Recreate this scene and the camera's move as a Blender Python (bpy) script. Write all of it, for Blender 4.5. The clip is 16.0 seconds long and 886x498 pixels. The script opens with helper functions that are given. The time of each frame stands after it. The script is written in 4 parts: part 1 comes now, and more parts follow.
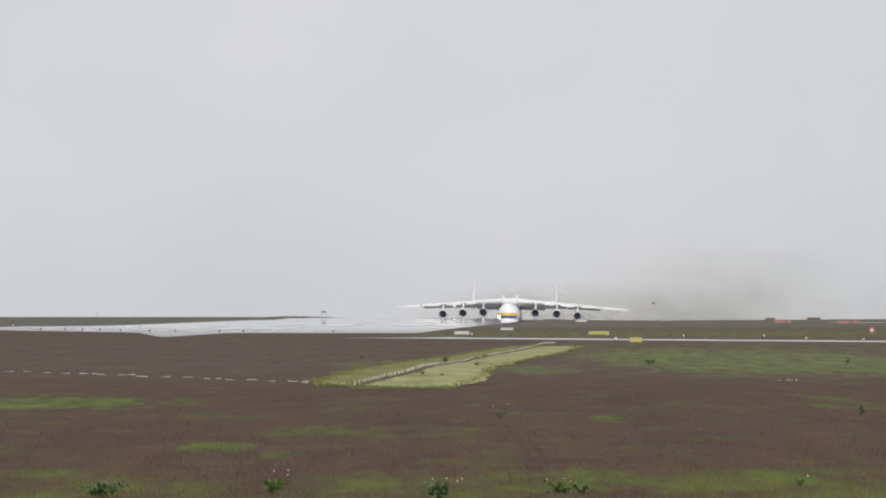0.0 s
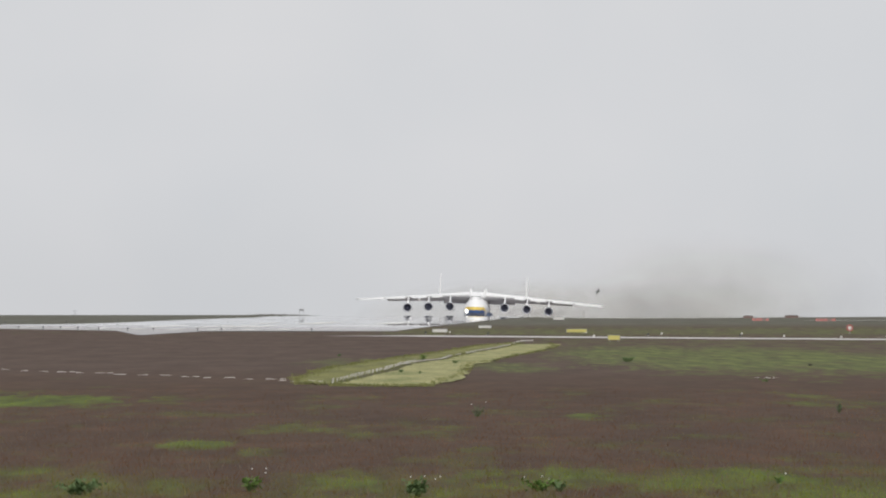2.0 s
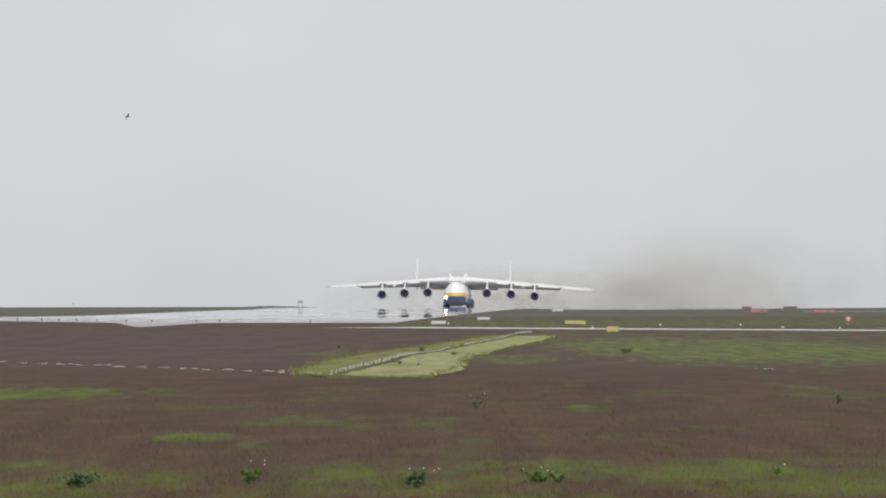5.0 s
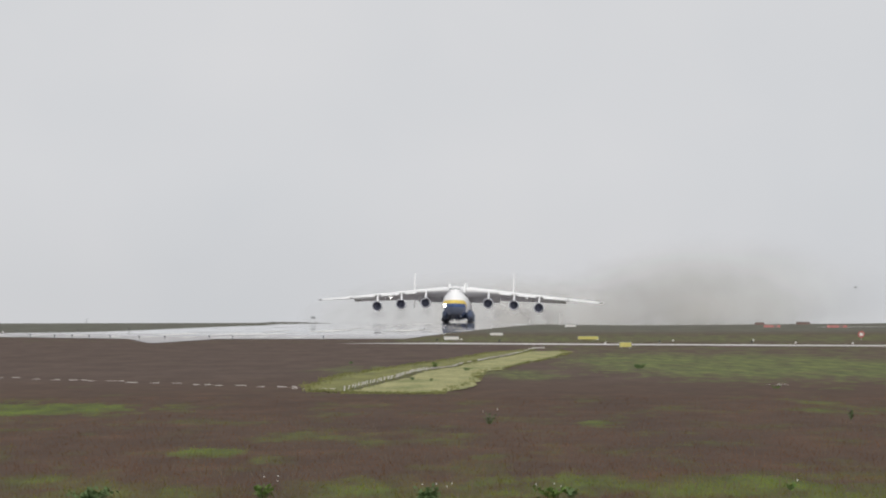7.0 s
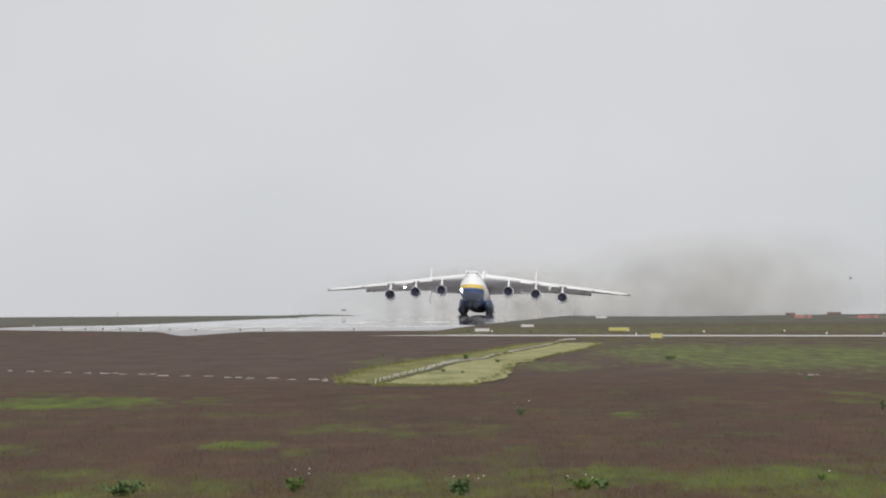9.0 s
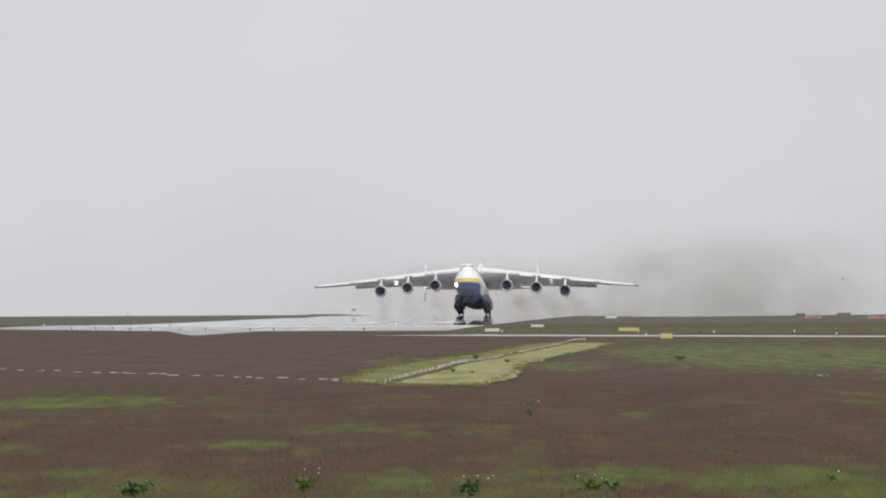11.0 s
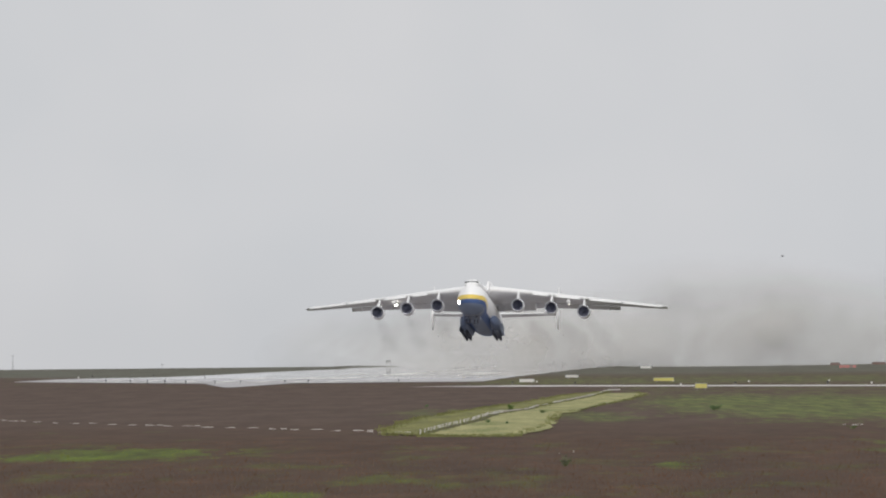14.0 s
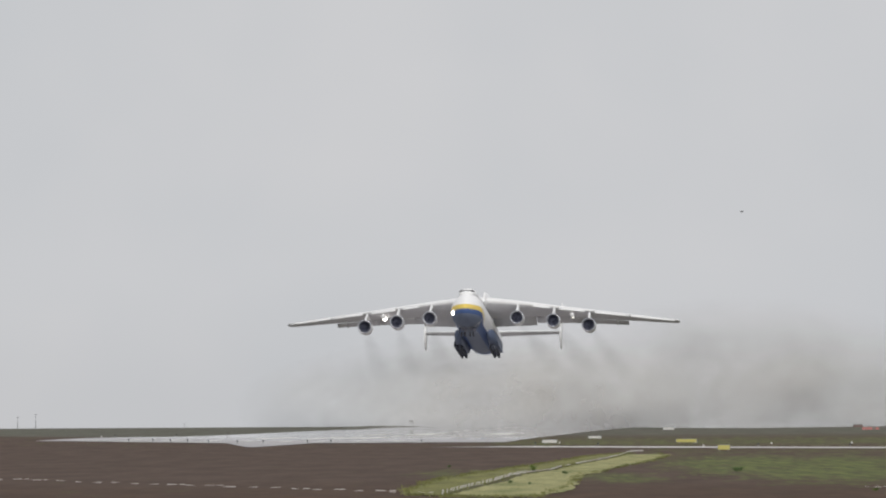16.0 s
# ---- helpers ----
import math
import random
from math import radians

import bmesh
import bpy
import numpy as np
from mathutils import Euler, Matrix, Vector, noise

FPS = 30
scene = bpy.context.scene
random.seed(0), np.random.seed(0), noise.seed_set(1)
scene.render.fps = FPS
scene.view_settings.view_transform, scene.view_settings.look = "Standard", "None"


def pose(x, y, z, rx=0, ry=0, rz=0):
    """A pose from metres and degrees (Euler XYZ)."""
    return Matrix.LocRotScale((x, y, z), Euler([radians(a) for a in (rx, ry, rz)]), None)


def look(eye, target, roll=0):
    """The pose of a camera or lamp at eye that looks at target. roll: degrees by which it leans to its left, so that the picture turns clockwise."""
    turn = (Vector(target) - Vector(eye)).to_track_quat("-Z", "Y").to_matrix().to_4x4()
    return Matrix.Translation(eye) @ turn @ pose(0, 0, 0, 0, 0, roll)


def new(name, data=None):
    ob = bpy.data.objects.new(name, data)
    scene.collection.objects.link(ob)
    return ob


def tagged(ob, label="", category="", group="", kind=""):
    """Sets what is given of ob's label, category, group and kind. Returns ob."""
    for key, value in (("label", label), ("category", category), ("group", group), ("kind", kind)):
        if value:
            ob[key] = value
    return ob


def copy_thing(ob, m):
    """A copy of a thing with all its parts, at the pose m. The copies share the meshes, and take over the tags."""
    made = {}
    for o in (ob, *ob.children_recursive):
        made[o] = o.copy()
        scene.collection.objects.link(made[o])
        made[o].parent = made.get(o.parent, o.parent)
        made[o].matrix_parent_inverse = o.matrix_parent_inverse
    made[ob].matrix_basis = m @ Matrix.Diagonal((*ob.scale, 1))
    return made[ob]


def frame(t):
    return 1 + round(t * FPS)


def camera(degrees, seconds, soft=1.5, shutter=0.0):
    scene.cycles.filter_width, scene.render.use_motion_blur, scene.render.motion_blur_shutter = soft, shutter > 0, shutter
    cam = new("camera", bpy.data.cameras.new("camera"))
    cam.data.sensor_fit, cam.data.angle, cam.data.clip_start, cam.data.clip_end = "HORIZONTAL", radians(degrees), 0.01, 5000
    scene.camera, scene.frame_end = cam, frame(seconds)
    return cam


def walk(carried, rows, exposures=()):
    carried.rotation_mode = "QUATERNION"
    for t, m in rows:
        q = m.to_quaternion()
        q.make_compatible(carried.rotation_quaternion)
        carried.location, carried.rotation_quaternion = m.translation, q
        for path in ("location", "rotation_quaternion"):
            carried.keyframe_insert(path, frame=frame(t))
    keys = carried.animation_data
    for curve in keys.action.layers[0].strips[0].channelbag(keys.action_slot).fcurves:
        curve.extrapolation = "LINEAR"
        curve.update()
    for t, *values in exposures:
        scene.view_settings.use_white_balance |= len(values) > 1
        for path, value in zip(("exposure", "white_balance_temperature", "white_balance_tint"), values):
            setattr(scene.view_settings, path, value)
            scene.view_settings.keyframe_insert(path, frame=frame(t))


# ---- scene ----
EYE = (0.0, 0.0, 3.5)
cam = camera(6.902, 16.0, soft=2.1)


def aim(azimuth, elevation, roll):
    """The camera's pose: degrees to the right of +Y, up, and clockwise."""
    a, e = radians(azimuth), radians(elevation)
    way = Vector((math.sin(a) * math.cos(e), math.cos(a) * math.cos(e), math.sin(e)))
    return look(EYE, Vector(EYE) + 1000 * way, roll)


AIMS = [
    (0, -0.0000, 0.5068, 0.000),
    (0.5, -0.0500, 0.5354, -0.041),
    (1, -0.0118, 0.5828, 0.013),
    (1.5, 0.0446, 0.5197, -0.008),
    (2, 0.1724, 0.4906, -0.020),
    (2.5, 0.2611, 0.4859, -0.093),
    (3, 0.3163, 0.4461, -0.069),
    (3.5, 0.2275, 0.4065, -0.127),
    (6, 0.1733, 0.4937, -0.101),
    (6.5, 0.1588, 0.5487, -0.094),
    (7, 0.0843, 0.5485, -0.146),
    (7.5, -0.0002, 0.5041, -0.231),
    (8, -0.0980, 0.4631, -0.302),
    (8.5, -0.1452, 0.4865, -0.394),
    (11, -0.2325, 0.4861, -0.296),
    (11.5, -0.3053, 0.4808, -0.534),
    (12, -0.3498, 0.5275, -0.594),
    (12.5, -0.3751, 0.6549, -0.608),
    (13, -0.3925, 0.7661, -0.406),
    (13.5, -0.4339, 0.8274, -0.678),
    (14, -0.4962, 0.8857, -0.560),
    (14.5, -0.5493, 0.9939, -0.551),
    (15, -0.5759, 1.0677, -0.325),
    (15.5, -0.5997, 1.1926, -0.441),
    (16, -0.6746, 1.3580, -0.330),
]
walk(cam, [(t, aim(a, e, r)) for t, a, e, r in AIMS],
     exposures=[(0, 0.0), (11, 0.0), (12.5, -0.03), (14, -0.10), (16, -0.17)])

# ---- world and sun: a high, even overcast ----
world = bpy.data.worlds.new("overcast_sky")
scene.world = world
world.use_nodes = True
wn, wl = world.node_tree.nodes, world.node_tree.links
wn.clear()
sky = wn.new("ShaderNodeTexSky")
sky.sky_type, sky.sun_disc = "NISHITA", False
sky.sun_elevation, sky.sun_rotation = radians(37), radians(169)
sky.air_density, sky.dust_density = 1.0, 6.0
bg_sky = wn.new("ShaderNodeBackground")
bg_sky.inputs["Strength"].default_value = 0.05
wl.new(sky.outputs[0], bg_sky.inputs["Color"])
cloud = wn.new("ShaderNodeTexNoise")
cloud.inputs["Scale"].default_value = 20.0
cloud.inputs["Detail"].default_value = 3.0
ramp = wn.new("ShaderNodeValToRGB")
ramp.color_ramp.elements[0].position, ramp.color_ramp.elements[1].position = 0.3, 0.7
ramp.color_ramp.elements[0].color = (0.668, 0.686, 0.714, 1)
ramp.color_ramp.elements[1].color = (0.734, 0.736, 0.754, 1)
wl.new(cloud.outputs["Fac"], ramp.inputs[0])
bg_cloud = wn.new("ShaderNodeBackground")
bg_cloud.inputs["Strength"].default_value = 1.0
# the cloud layer greys a little towards the horizon
way = wn.new("ShaderNodeTexCoord")
up = wn.new("ShaderNodeSeparateXYZ")
wl.new(way.outputs["Generated"], up.inputs[0])
low = wn.new("ShaderNodeMapRange")
low.interpolation_type = "SMOOTHSTEP"
low.inputs[1].default_value, low.inputs[2].default_value = 0.0, 0.022
low.inputs[3].default_value, low.inputs[4].default_value = 0.935, 1.0
wl.new(up.outputs["Z"], low.inputs[0])
grey = wn.new("ShaderNodeVectorMath")
grey.operation = "SCALE"
wl.new(ramp.outputs[0], grey.inputs[0])
wl.new(low.outputs[0], grey.inputs["Scale"])
wl.new(grey.outputs[0], bg_cloud.inputs["Color"])
both = wn.new("ShaderNodeMixShader")
both.inputs[0].default_value = 0.93
wl.new(bg_sky.outputs[0], both.inputs[1])
wl.new(bg_cloud.outputs[0], both.inputs[2])
wout = wn.new("ShaderNodeOutputWorld")
wl.new(both.outputs[0], wout.inputs[0])

sun = new("sun", bpy.data.lights.new("sun", "SUN"))
sun.data.energy, sun.data.angle, sun.data.color = 1.5, radians(20), (1.0, 0.97, 0.93)
sun.matrix_world = look((160, -800, 640), (0, 0, 0))


# ---- materials ----
def material(name, color, rough=0.6, metal=0.0, vary=0.12, scale=1.0, bump=0.0, emit=0.0, dark=None, specular=0.5, along=1.0):
    """A surface with two scales of variation: broad stains and fine grain."""
    m = bpy.data.materials.new(name)
    m.use_nodes = True
    n, l = m.node_tree.nodes, m.node_tree.links
    b = n["Principled BSDF"]
    b.inputs["Roughness"].default_value, b.inputs["Metallic"].default_value = rough, metal
    b.inputs["Specular IOR Level"].default_value = specular
    co = n.new("ShaderNodeTexCoord")
    big, fine = n.new("ShaderNodeTexNoise"), n.new("ShaderNodeTexNoise")
    big.inputs["Scale"].default_value, big.inputs["Detail"].default_value = 0.35 * scale, 4
    fine.inputs["Scale"].default_value, fine.inputs["Detail"].default_value = 6 * scale, 3
    place = n.new("ShaderNodeMapping")
    place.inputs["Scale"].default_value = (1.0, along, 1.0)
    l.new(co.outputs["Object"], place.inputs["Vector"])
    for t in (big, fine):
        l.new(place.outputs[0], t.inputs["Vector"])
    add = n.new("ShaderNodeMath")
    add.operation = "MULTIPLY_ADD"
    l.new(fine.outputs["Fac"], add.inputs[0])
    add.inputs[1].default_value = 0.5
    half = n.new("ShaderNodeMath")
    half.operation = "MULTIPLY"
    half.inputs[1].default_value = 0.5
    l.new(big.outputs["Fac"], half.inputs[0])
    l.new(half.outputs[0], add.inputs[2])
    r = n.new("ShaderNodeValToRGB")
    r.color_ramp.elements[0].position, r.color_ramp.elements[1].position = 0.32, 0.68
    low = dark or tuple(c * (1 - 2 * vary) for c in color)
    r.color_ramp.elements[0].color, r.color_ramp.elements[1].color = (*low, 1), (*color, 1)
    l.new(add.outputs[0], r.inputs[0])
    l.new(r.outputs[0], b.inputs["Base Color"])
    if bump:
        bm_ = n.new("ShaderNodeBump")
        bm_.inputs["Strength"].default_value, bm_.inputs["Distance"].default_value = bump, 0.05
        l.new(fine.outputs["Fac"], bm_.inputs["Height"])
        l.new(bm_.outputs[0], b.inputs["Normal"])
    if emit:
        b.inputs["Emission Color"].default_value = (1, 0.96, 0.86, 1)
        b.inputs["Emission Strength"].default_value = emit
    return m


def field_nodes(m, blades=False):
    """Dry mauve-brown steppe grass with green swathes, laid out by world position; soil and blades share it."""
    n, l = m.node_tree.nodes, m.node_tree.links
    b = n["Principled BSDF"]
    b.inputs["Roughness"].default_value = 0.9
    b.inputs["Specular IOR Level"].default_value = 0.12
    co = n.new("ShaderNodeTexCoord")

    def noise_at(sx, sy, detail=4, rough=0.55):
        mp = n.new("ShaderNodeMapping")
        mp.inputs["Scale"].default_value = (sx, sy, 0.0)
        l.new(co.outputs["Object"], mp.inputs["Vector"])
        t = n.new("ShaderNodeTexNoise")
        t.inputs["Scale"].default_value, t.inputs["Detail"].default_value, t.inputs["Roughness"].default_value = 1, detail, rough
        l.new(mp.outputs[0], t.inputs["Vector"])
        return t.outputs["Fac"]

    def rampof(fac, p0, p1, c0, c1):
        r = n.new("ShaderNodeValToRGB")
        r.color_ramp.elements[0].position, r.color_ramp.elements[1].position = p0, p1
        r.color_ramp.elements[0].color, r.color_ramp.elements[1].color = (*c0, 1), (*c1, 1)
        l.new(fac, r.inputs[0])
        return r.outputs[0]

    def mix(fac, a, c):
        x = n.new("ShaderNodeMix")
        x.data_type = "RGBA"
        l.new(fac, x.inputs[0])
        l.new(a, x.inputs[6])
        l.new(c, x.inputs[7])
        return x.outputs[2]

    def math2(op, a, c):
        x = n.new("ShaderNodeMath")
        x.operation, x.use_clamp = op, True
        for i, v in enumerate((a, c)):
            if isinstance(v, float):
                x.inputs[i].default_value = v
            else:
                l.new(v, x.inputs[i])
        return x.outputs[0]

    brown = rampof(noise_at(0.22, 0.024, 6, 0.65), 0.36, 0.64, BROWN_LOW, BROWN_HIGH)
    mauve = rampof(noise_at(0.7, 0.08, 5, 0.65), 0.34, 0.66, MAUVE_LOW, MAUVE_HIGH)
    base = mix(rampof(noise_at(0.21, 0.07, 4), 0.40, 0.62, (0, 0, 0), (1, 1, 1)), brown, mauve)
    green = rampof(noise_at(0.8, 0.07, 6, 0.7), 0.34, 0.64, GREEN_LOW, GREEN_HIGH)
    sep = n.new("ShaderNodeSeparateXYZ")
    l.new(co.outputs["Object"], sep.inputs[0])

    def band(src, a, c, lo=0.0, hi=1.0):
        x = n.new("ShaderNodeMapRange")
        x.interpolation_type = "SMOOTHSTEP"
        x.inputs[1].default_value, x.inputs[2].default_value = a, c
        x.inputs[3].default_value, x.inputs[4].default_value = lo, hi
        l.new(src, x.inputs[0])
        return x.outputs[0]

    # beyond the posts, distance haze is painted in as paler green and brown
    out_there = band(sep.outputs["Y"], 320.0, 480.0)
    hazed_green = rampof(noise_at(0.9, 0.035, 6, 0.72), 0.38, 0.62, (0.078, 0.086, 0.037), (0.160, 0.186, 0.056))
    green = mix(out_there, green, hazed_green)
    hazed_brown = rampof(noise_at(0.3, 0.03, 6, 0.65), 0.36, 0.64, (0.078, 0.053, 0.041), (0.111, 0.076, 0.058))
    base = mix(out_there, base, hazed_brown)
    # the swathe of green in the foreground, and the green side of the far field
    near = band(sep.outputs["Y"], 150.0, 185.0, 1.0, 0.0)
    side = math2("MULTIPLY", band(sep.outputs["X"], 4.0, 16.0), band(sep.outputs["Y"], 420.0, 500.0))
    side = math2("MULTIPLY", side, band(sep.outputs["Y"], 900.0, 1500.0, 1.0, 0.35))
    far = math2("MULTIPLY", band(sep.outputs["Y"], 930.0, 1000.0), band(sep.outputs["Y"], 1050.0, 1300.0, 0.70, 0.28))
    far = math2("MULTIPLY", far, band(sep.outputs["X"], -14.0, 2.0, 0.25, 1.0))
    want = math2("MAXIMUM", math2("MULTIPLY", near, 0.52), math2("MAXIMUM", math2("MULTIPLY", side, 0.45), far))
    ragged = math2("MULTIPLY", noise_at(0.9, 0.11, 7, 0.7), 1.0)
    fray = n.new("ShaderNodeMapRange")
    fray.inputs[1].default_value, fray.inputs[2].default_value = 0.3, 0.7
    fray.inputs[3].default_value, fray.inputs[4].default_value = -0.65, 0.65
    l.new(ragged, fray.inputs[0])
    for across, down, hw, hd, strength in SWATHES:
        d = 45500 / (down - 556)
        e = n.new("ShaderNodeVectorMath")
        e.operation = "MULTIPLY_ADD"
        sx, sy = 13000 / (hw * d), 45500 / (d * d * hd)
        e.inputs[1].default_value = (sx, sy, 0)
        e.inputs[2].default_value = (-(across - 784) / 13000 * d * sx, -d * sy, 0)
        l.new(co.outputs["Object"], e.inputs[0])
        ln = n.new("ShaderNodeVectorMath")
        ln.operation = "LENGTH"
        l.new(e.outputs[0], ln.inputs[0])
        m_ = n.new("ShaderNodeMapRange")
        m_.interpolation_type = "SMOOTHSTEP"
        m_.inputs[1].default_value, m_.inputs[2].default_value = 0.55, 1.55
        m_.inputs[3].default_value, m_.inputs[4].default_value = strength, 0.0
        frayed = n.new("ShaderNodeMath")
        l.new(ln.outputs["Value"], frayed.inputs[0])
        l.new(fray.outputs[0], frayed.inputs[1])
        l.new(frayed.outputs[0], m_.inputs[0])
        want = math2("MAXIMUM", want, m_.outputs[0])
    patch = noise_at(0.36, 0.045, 7, 0.68)
    # a thin olive growth all over the nearer field
    want = math2("MAXIMUM", want, band(sep.outputs["Y"], 260.0, 420.0, 0.24, 0.0))
    thr = math2("SUBTRACT", 0.61, math2("MULTIPLY", want, 0.36))
    over = math2("MULTIPLY", math2("SUBTRACT", patch, thr), 4.0)
    col = mix(over, base, green)
    # beyond the runway's end, distance haze is mixed in as grey-green
    far_haze = rampof(noise_at(0.2, 0.02, 5), 0.35, 0.65, (0.100, 0.100, 0.078), (0.145, 0.148, 0.116))
    col = mix(math2("MULTIPLY", band(sep.outputs["Y"], 1150.0, 1400.0), band(sep.outputs["X"], -45.0, -8.0, 0.9, 0.8)), col, far_haze)
    mottle = rampof(noise_at(1.1, 0.10, 7, 0.72), 0.36, 0.64, (0.91, 0.88, 0.88), (1.08, 1.10, 1.10))
    speck = n.new("ShaderNodeMix")
    speck.data_type, speck.blend_type = "RGBA", "MULTIPLY"
    speck.inputs[0].default_value = 1.0
    l.new(col, speck.inputs[6])
    l.new(mottle, speck.inputs[7])
    col = speck.outputs[2]
    grain = rampof(noise_at(7.0, 2.0, 3), 0.25, 0.75, (0.90, 0.90, 0.90), (1.09, 1.09, 1.09))
    mul = n.new("ShaderNodeMix")
    mul.data_type, mul.blend_type = "RGBA", "MULTIPLY"
    mul.inputs[0].default_value = 1.0
    l.new(col, mul.inputs[6])
    l.new(grain, mul.inputs[7])
    out = mul.outputs[2]
    if blades:
        g = n.new("ShaderNodeNewGeometry")
        tone = rampof(g.outputs["Random Per Island"], 0.0, 1.0, (1.6, 1.5, 1.4), (2.4, 2.25, 2.0))
        mul2 = n.new("ShaderNodeMix")
        mul2.data_type, mul2.blend_type = "RGBA", "MULTIPLY"
        mul2.inputs[0].default_value = 1.0
        l.new(out, mul2.inputs[6])
        l.new(tone, mul2.inputs[7])
        out = mul2.outputs[2]
        # thin blades let light through
        thin = n.new("ShaderNodeBsdfTranslucent")
        l.new(out, thin.inputs["Color"])
        mx = n.new("ShaderNodeMixShader")
        mx.inputs[0].default_value = 0.5
        l.new(b.outputs[0], mx.inputs[1])
        l.new(thin.outputs[0], mx.inputs[2])
        l.new(mx.outputs[0], n["Material Output"].inputs[0])
    l.new(out, b.inputs["Base Color"])


BROWN_LOW, BROWN_HIGH = (0.062, 0.040, 0.028), (0.090, 0.057, 0.039)
MAUVE_LOW, MAUVE_HIGH = (0.069, 0.043, 0.028), (0.114, 0.067, 0.043)
GREEN_LOW, GREEN_HIGH = (0.062, 0.068, 0.024), (0.130, 0.175, 0.028)
# swathes of green, placed by camera-view pixels: middle, half breadth, half depth, strength
SWATHES = [(80, 713, 170, 9, 1.5), (70, 750, 50, 5, 0.8), (380, 795, 65, 9, 0.9), (680, 762, 200, 12, 0.48), (1068, 742, 36, 7, 0.8), (1240, 636, 190, 20, 1.15), (1450, 638, 190, 22, 1.1),
           (1500, 715, 80, 14, 0.5), (935, 653, 75, 8, 0.8), (1180, 850, 300, 28, 0.8), (1480, 862, 160, 24, 0.8), (690, 646, 110, 7, 0.7), (60, 850, 120, 18, 0.5), (880, 800, 40, 8, 0.4)]
FIELD = bpy.data.materials.new("steppe_field")
FIELD.use_nodes = True
field_nodes(FIELD)
BLADES = bpy.data.materials.new("steppe_grass_blades")
BLADES.use_nodes = True
field_nodes(BLADES, True)


def vegetation(name, low, high, scale=1.0, along=1.0):
    m = material(name, high, 0.85, 0, dark=low, scale=scale, specular=0.15, along=along)
    return m


STRAW = vegetation("pale_straw_grass", (0.135, 0.165, 0.050), (0.47, 0.425, 0.215), 1.5, 0.09)
LUSH = vegetation("fresh_green_grass", (0.088, 0.095, 0.032), (0.27, 0.26, 0.085), 1.4, 0.09)
# shade beside the posts, put into a ground colour
POST_SHADE = vegetation("painted_post_shade", (0.060, 0.055, 0.030), (0.115, 0.105, 0.055), 1.0, 0.2)
STALK = vegetation("dry_seed_stalk", (0.13, 0.095, 0.07), (0.24, 0.19, 0.14), 0.5)
TUFT = vegetation("verge_tuft", (0.10, 0.115, 0.045), (0.27, 0.27, 0.10), 0.6, 0.15)
LEAF_DULL = vegetation("dull_thistle_leaf", (0.085, 0.090, 0.060), (0.150, 0.160, 0.105), 2.0)
LEAF = vegetation("weed_leaf", (0.085, 0.130, 0.055), (0.165, 0.240, 0.100), 2.0)
LEAF_LIGHT = vegetation("young_leaf", (0.09, 0.15, 0.035), (0.18, 0.28, 0.07), 2.0)
PETAL = material("white_petal", (0.75, 0.74, 0.68), 0.7, vary=0.05)
# mirror gloss stands in for heat mirage over the runway
ASPHALT = material("mirage_gloss_concrete", (0.42, 0.39, 0.39), 0.022, dark=(0.28, 0.26, 0.26), scale=0.08, specular=0.45)


def streaked_gloss(m):
    """Glossy and rough streaks along the runway; the gloss stands in for a mirage."""
    n, l = m.node_tree.nodes, m.node_tree.links
    co, mp, t, r = n.new("ShaderNodeTexCoord"), n.new("ShaderNodeMapping"), n.new("ShaderNodeTexNoise"), n.new("ShaderNodeMapRange")
    mp.inputs["Scale"].default_value = (0.09, 0.010, 0.0)
    t.inputs["Scale"].default_value, t.inputs["Detail"].default_value, t.inputs["Roughness"].default_value = 1, 3, 0.5
    r.inputs[1].default_value, r.inputs[2].default_value = 0.52, 0.68
    r.inputs[3].default_value, r.inputs[4].default_value = 0.008, 0.10
    l.new(co.outputs["Object"], mp.inputs["Vector"])
    l.new(mp.outputs[0], t.inputs["Vector"])
    l.new(t.outputs["Fac"], r.inputs[0])
    # the near end is rougher
    sep, dry, add = n.new("ShaderNodeSeparateXYZ"), n.new("ShaderNodeMapRange"), n.new("ShaderNodeMath")
    dry.inputs[1].default_value, dry.inputs[2].default_value = 1090.0, 1260.0
    dry.inputs[3].default_value, dry.inputs[4].default_value = 0.35, 0.0
    l.new(co.outputs["Object"], sep.inputs[0])
    l.new(sep.outputs["Y"], dry.inputs[0])
    l.new(r.outputs[0], add.inputs[0])
    l.new(dry.outputs[0], add.inputs[1])
    l.new(add.outputs[0], n["Principled BSDF"].inputs["Roughness"])


streaked_gloss(ASPHALT)
PAINT_LINE = material("worn_white_runway_paint", (0.84, 0.83, 0.80), 0.9, vary=0.08, scale=0.3, specular=0.1)
CONCRETE = material("pale_taxiway_concrete", (0.72, 0.68, 0.64), 0.5, vary=0.12, scale=0.15)
KERB = material("weathered_white_concrete", (0.70, 0.67, 0.63), 0.8, vary=0.18, scale=2.0, bump=0.3)
STONE = material("worn_pale_stone", (0.72, 0.68, 0.64), 0.85, vary=0.15, scale=2.0, bump=0.3)
RAIL = material("grey_pink_concrete", (0.56, 0.51, 0.47), 0.85, vary=0.2, scale=1.5, bump=0.3)
SIGN_YELLOW = material("yellow_sign_face", (0.70, 0.64, 0.20), 0.5, vary=0.10, scale=2)
SIGN_WHITE = material("white_sign_face", (0.80, 0.79, 0.76), 0.5, vary=0.07, scale=2)
RED = material("red_orange_paint", (0.47, 0.15, 0.13), 0.5, vary=0.12, scale=2)
DULL_RED = material("faded_red_brown_paint", (0.24, 0.16, 0.14), 0.7, vary=0.15, scale=2)
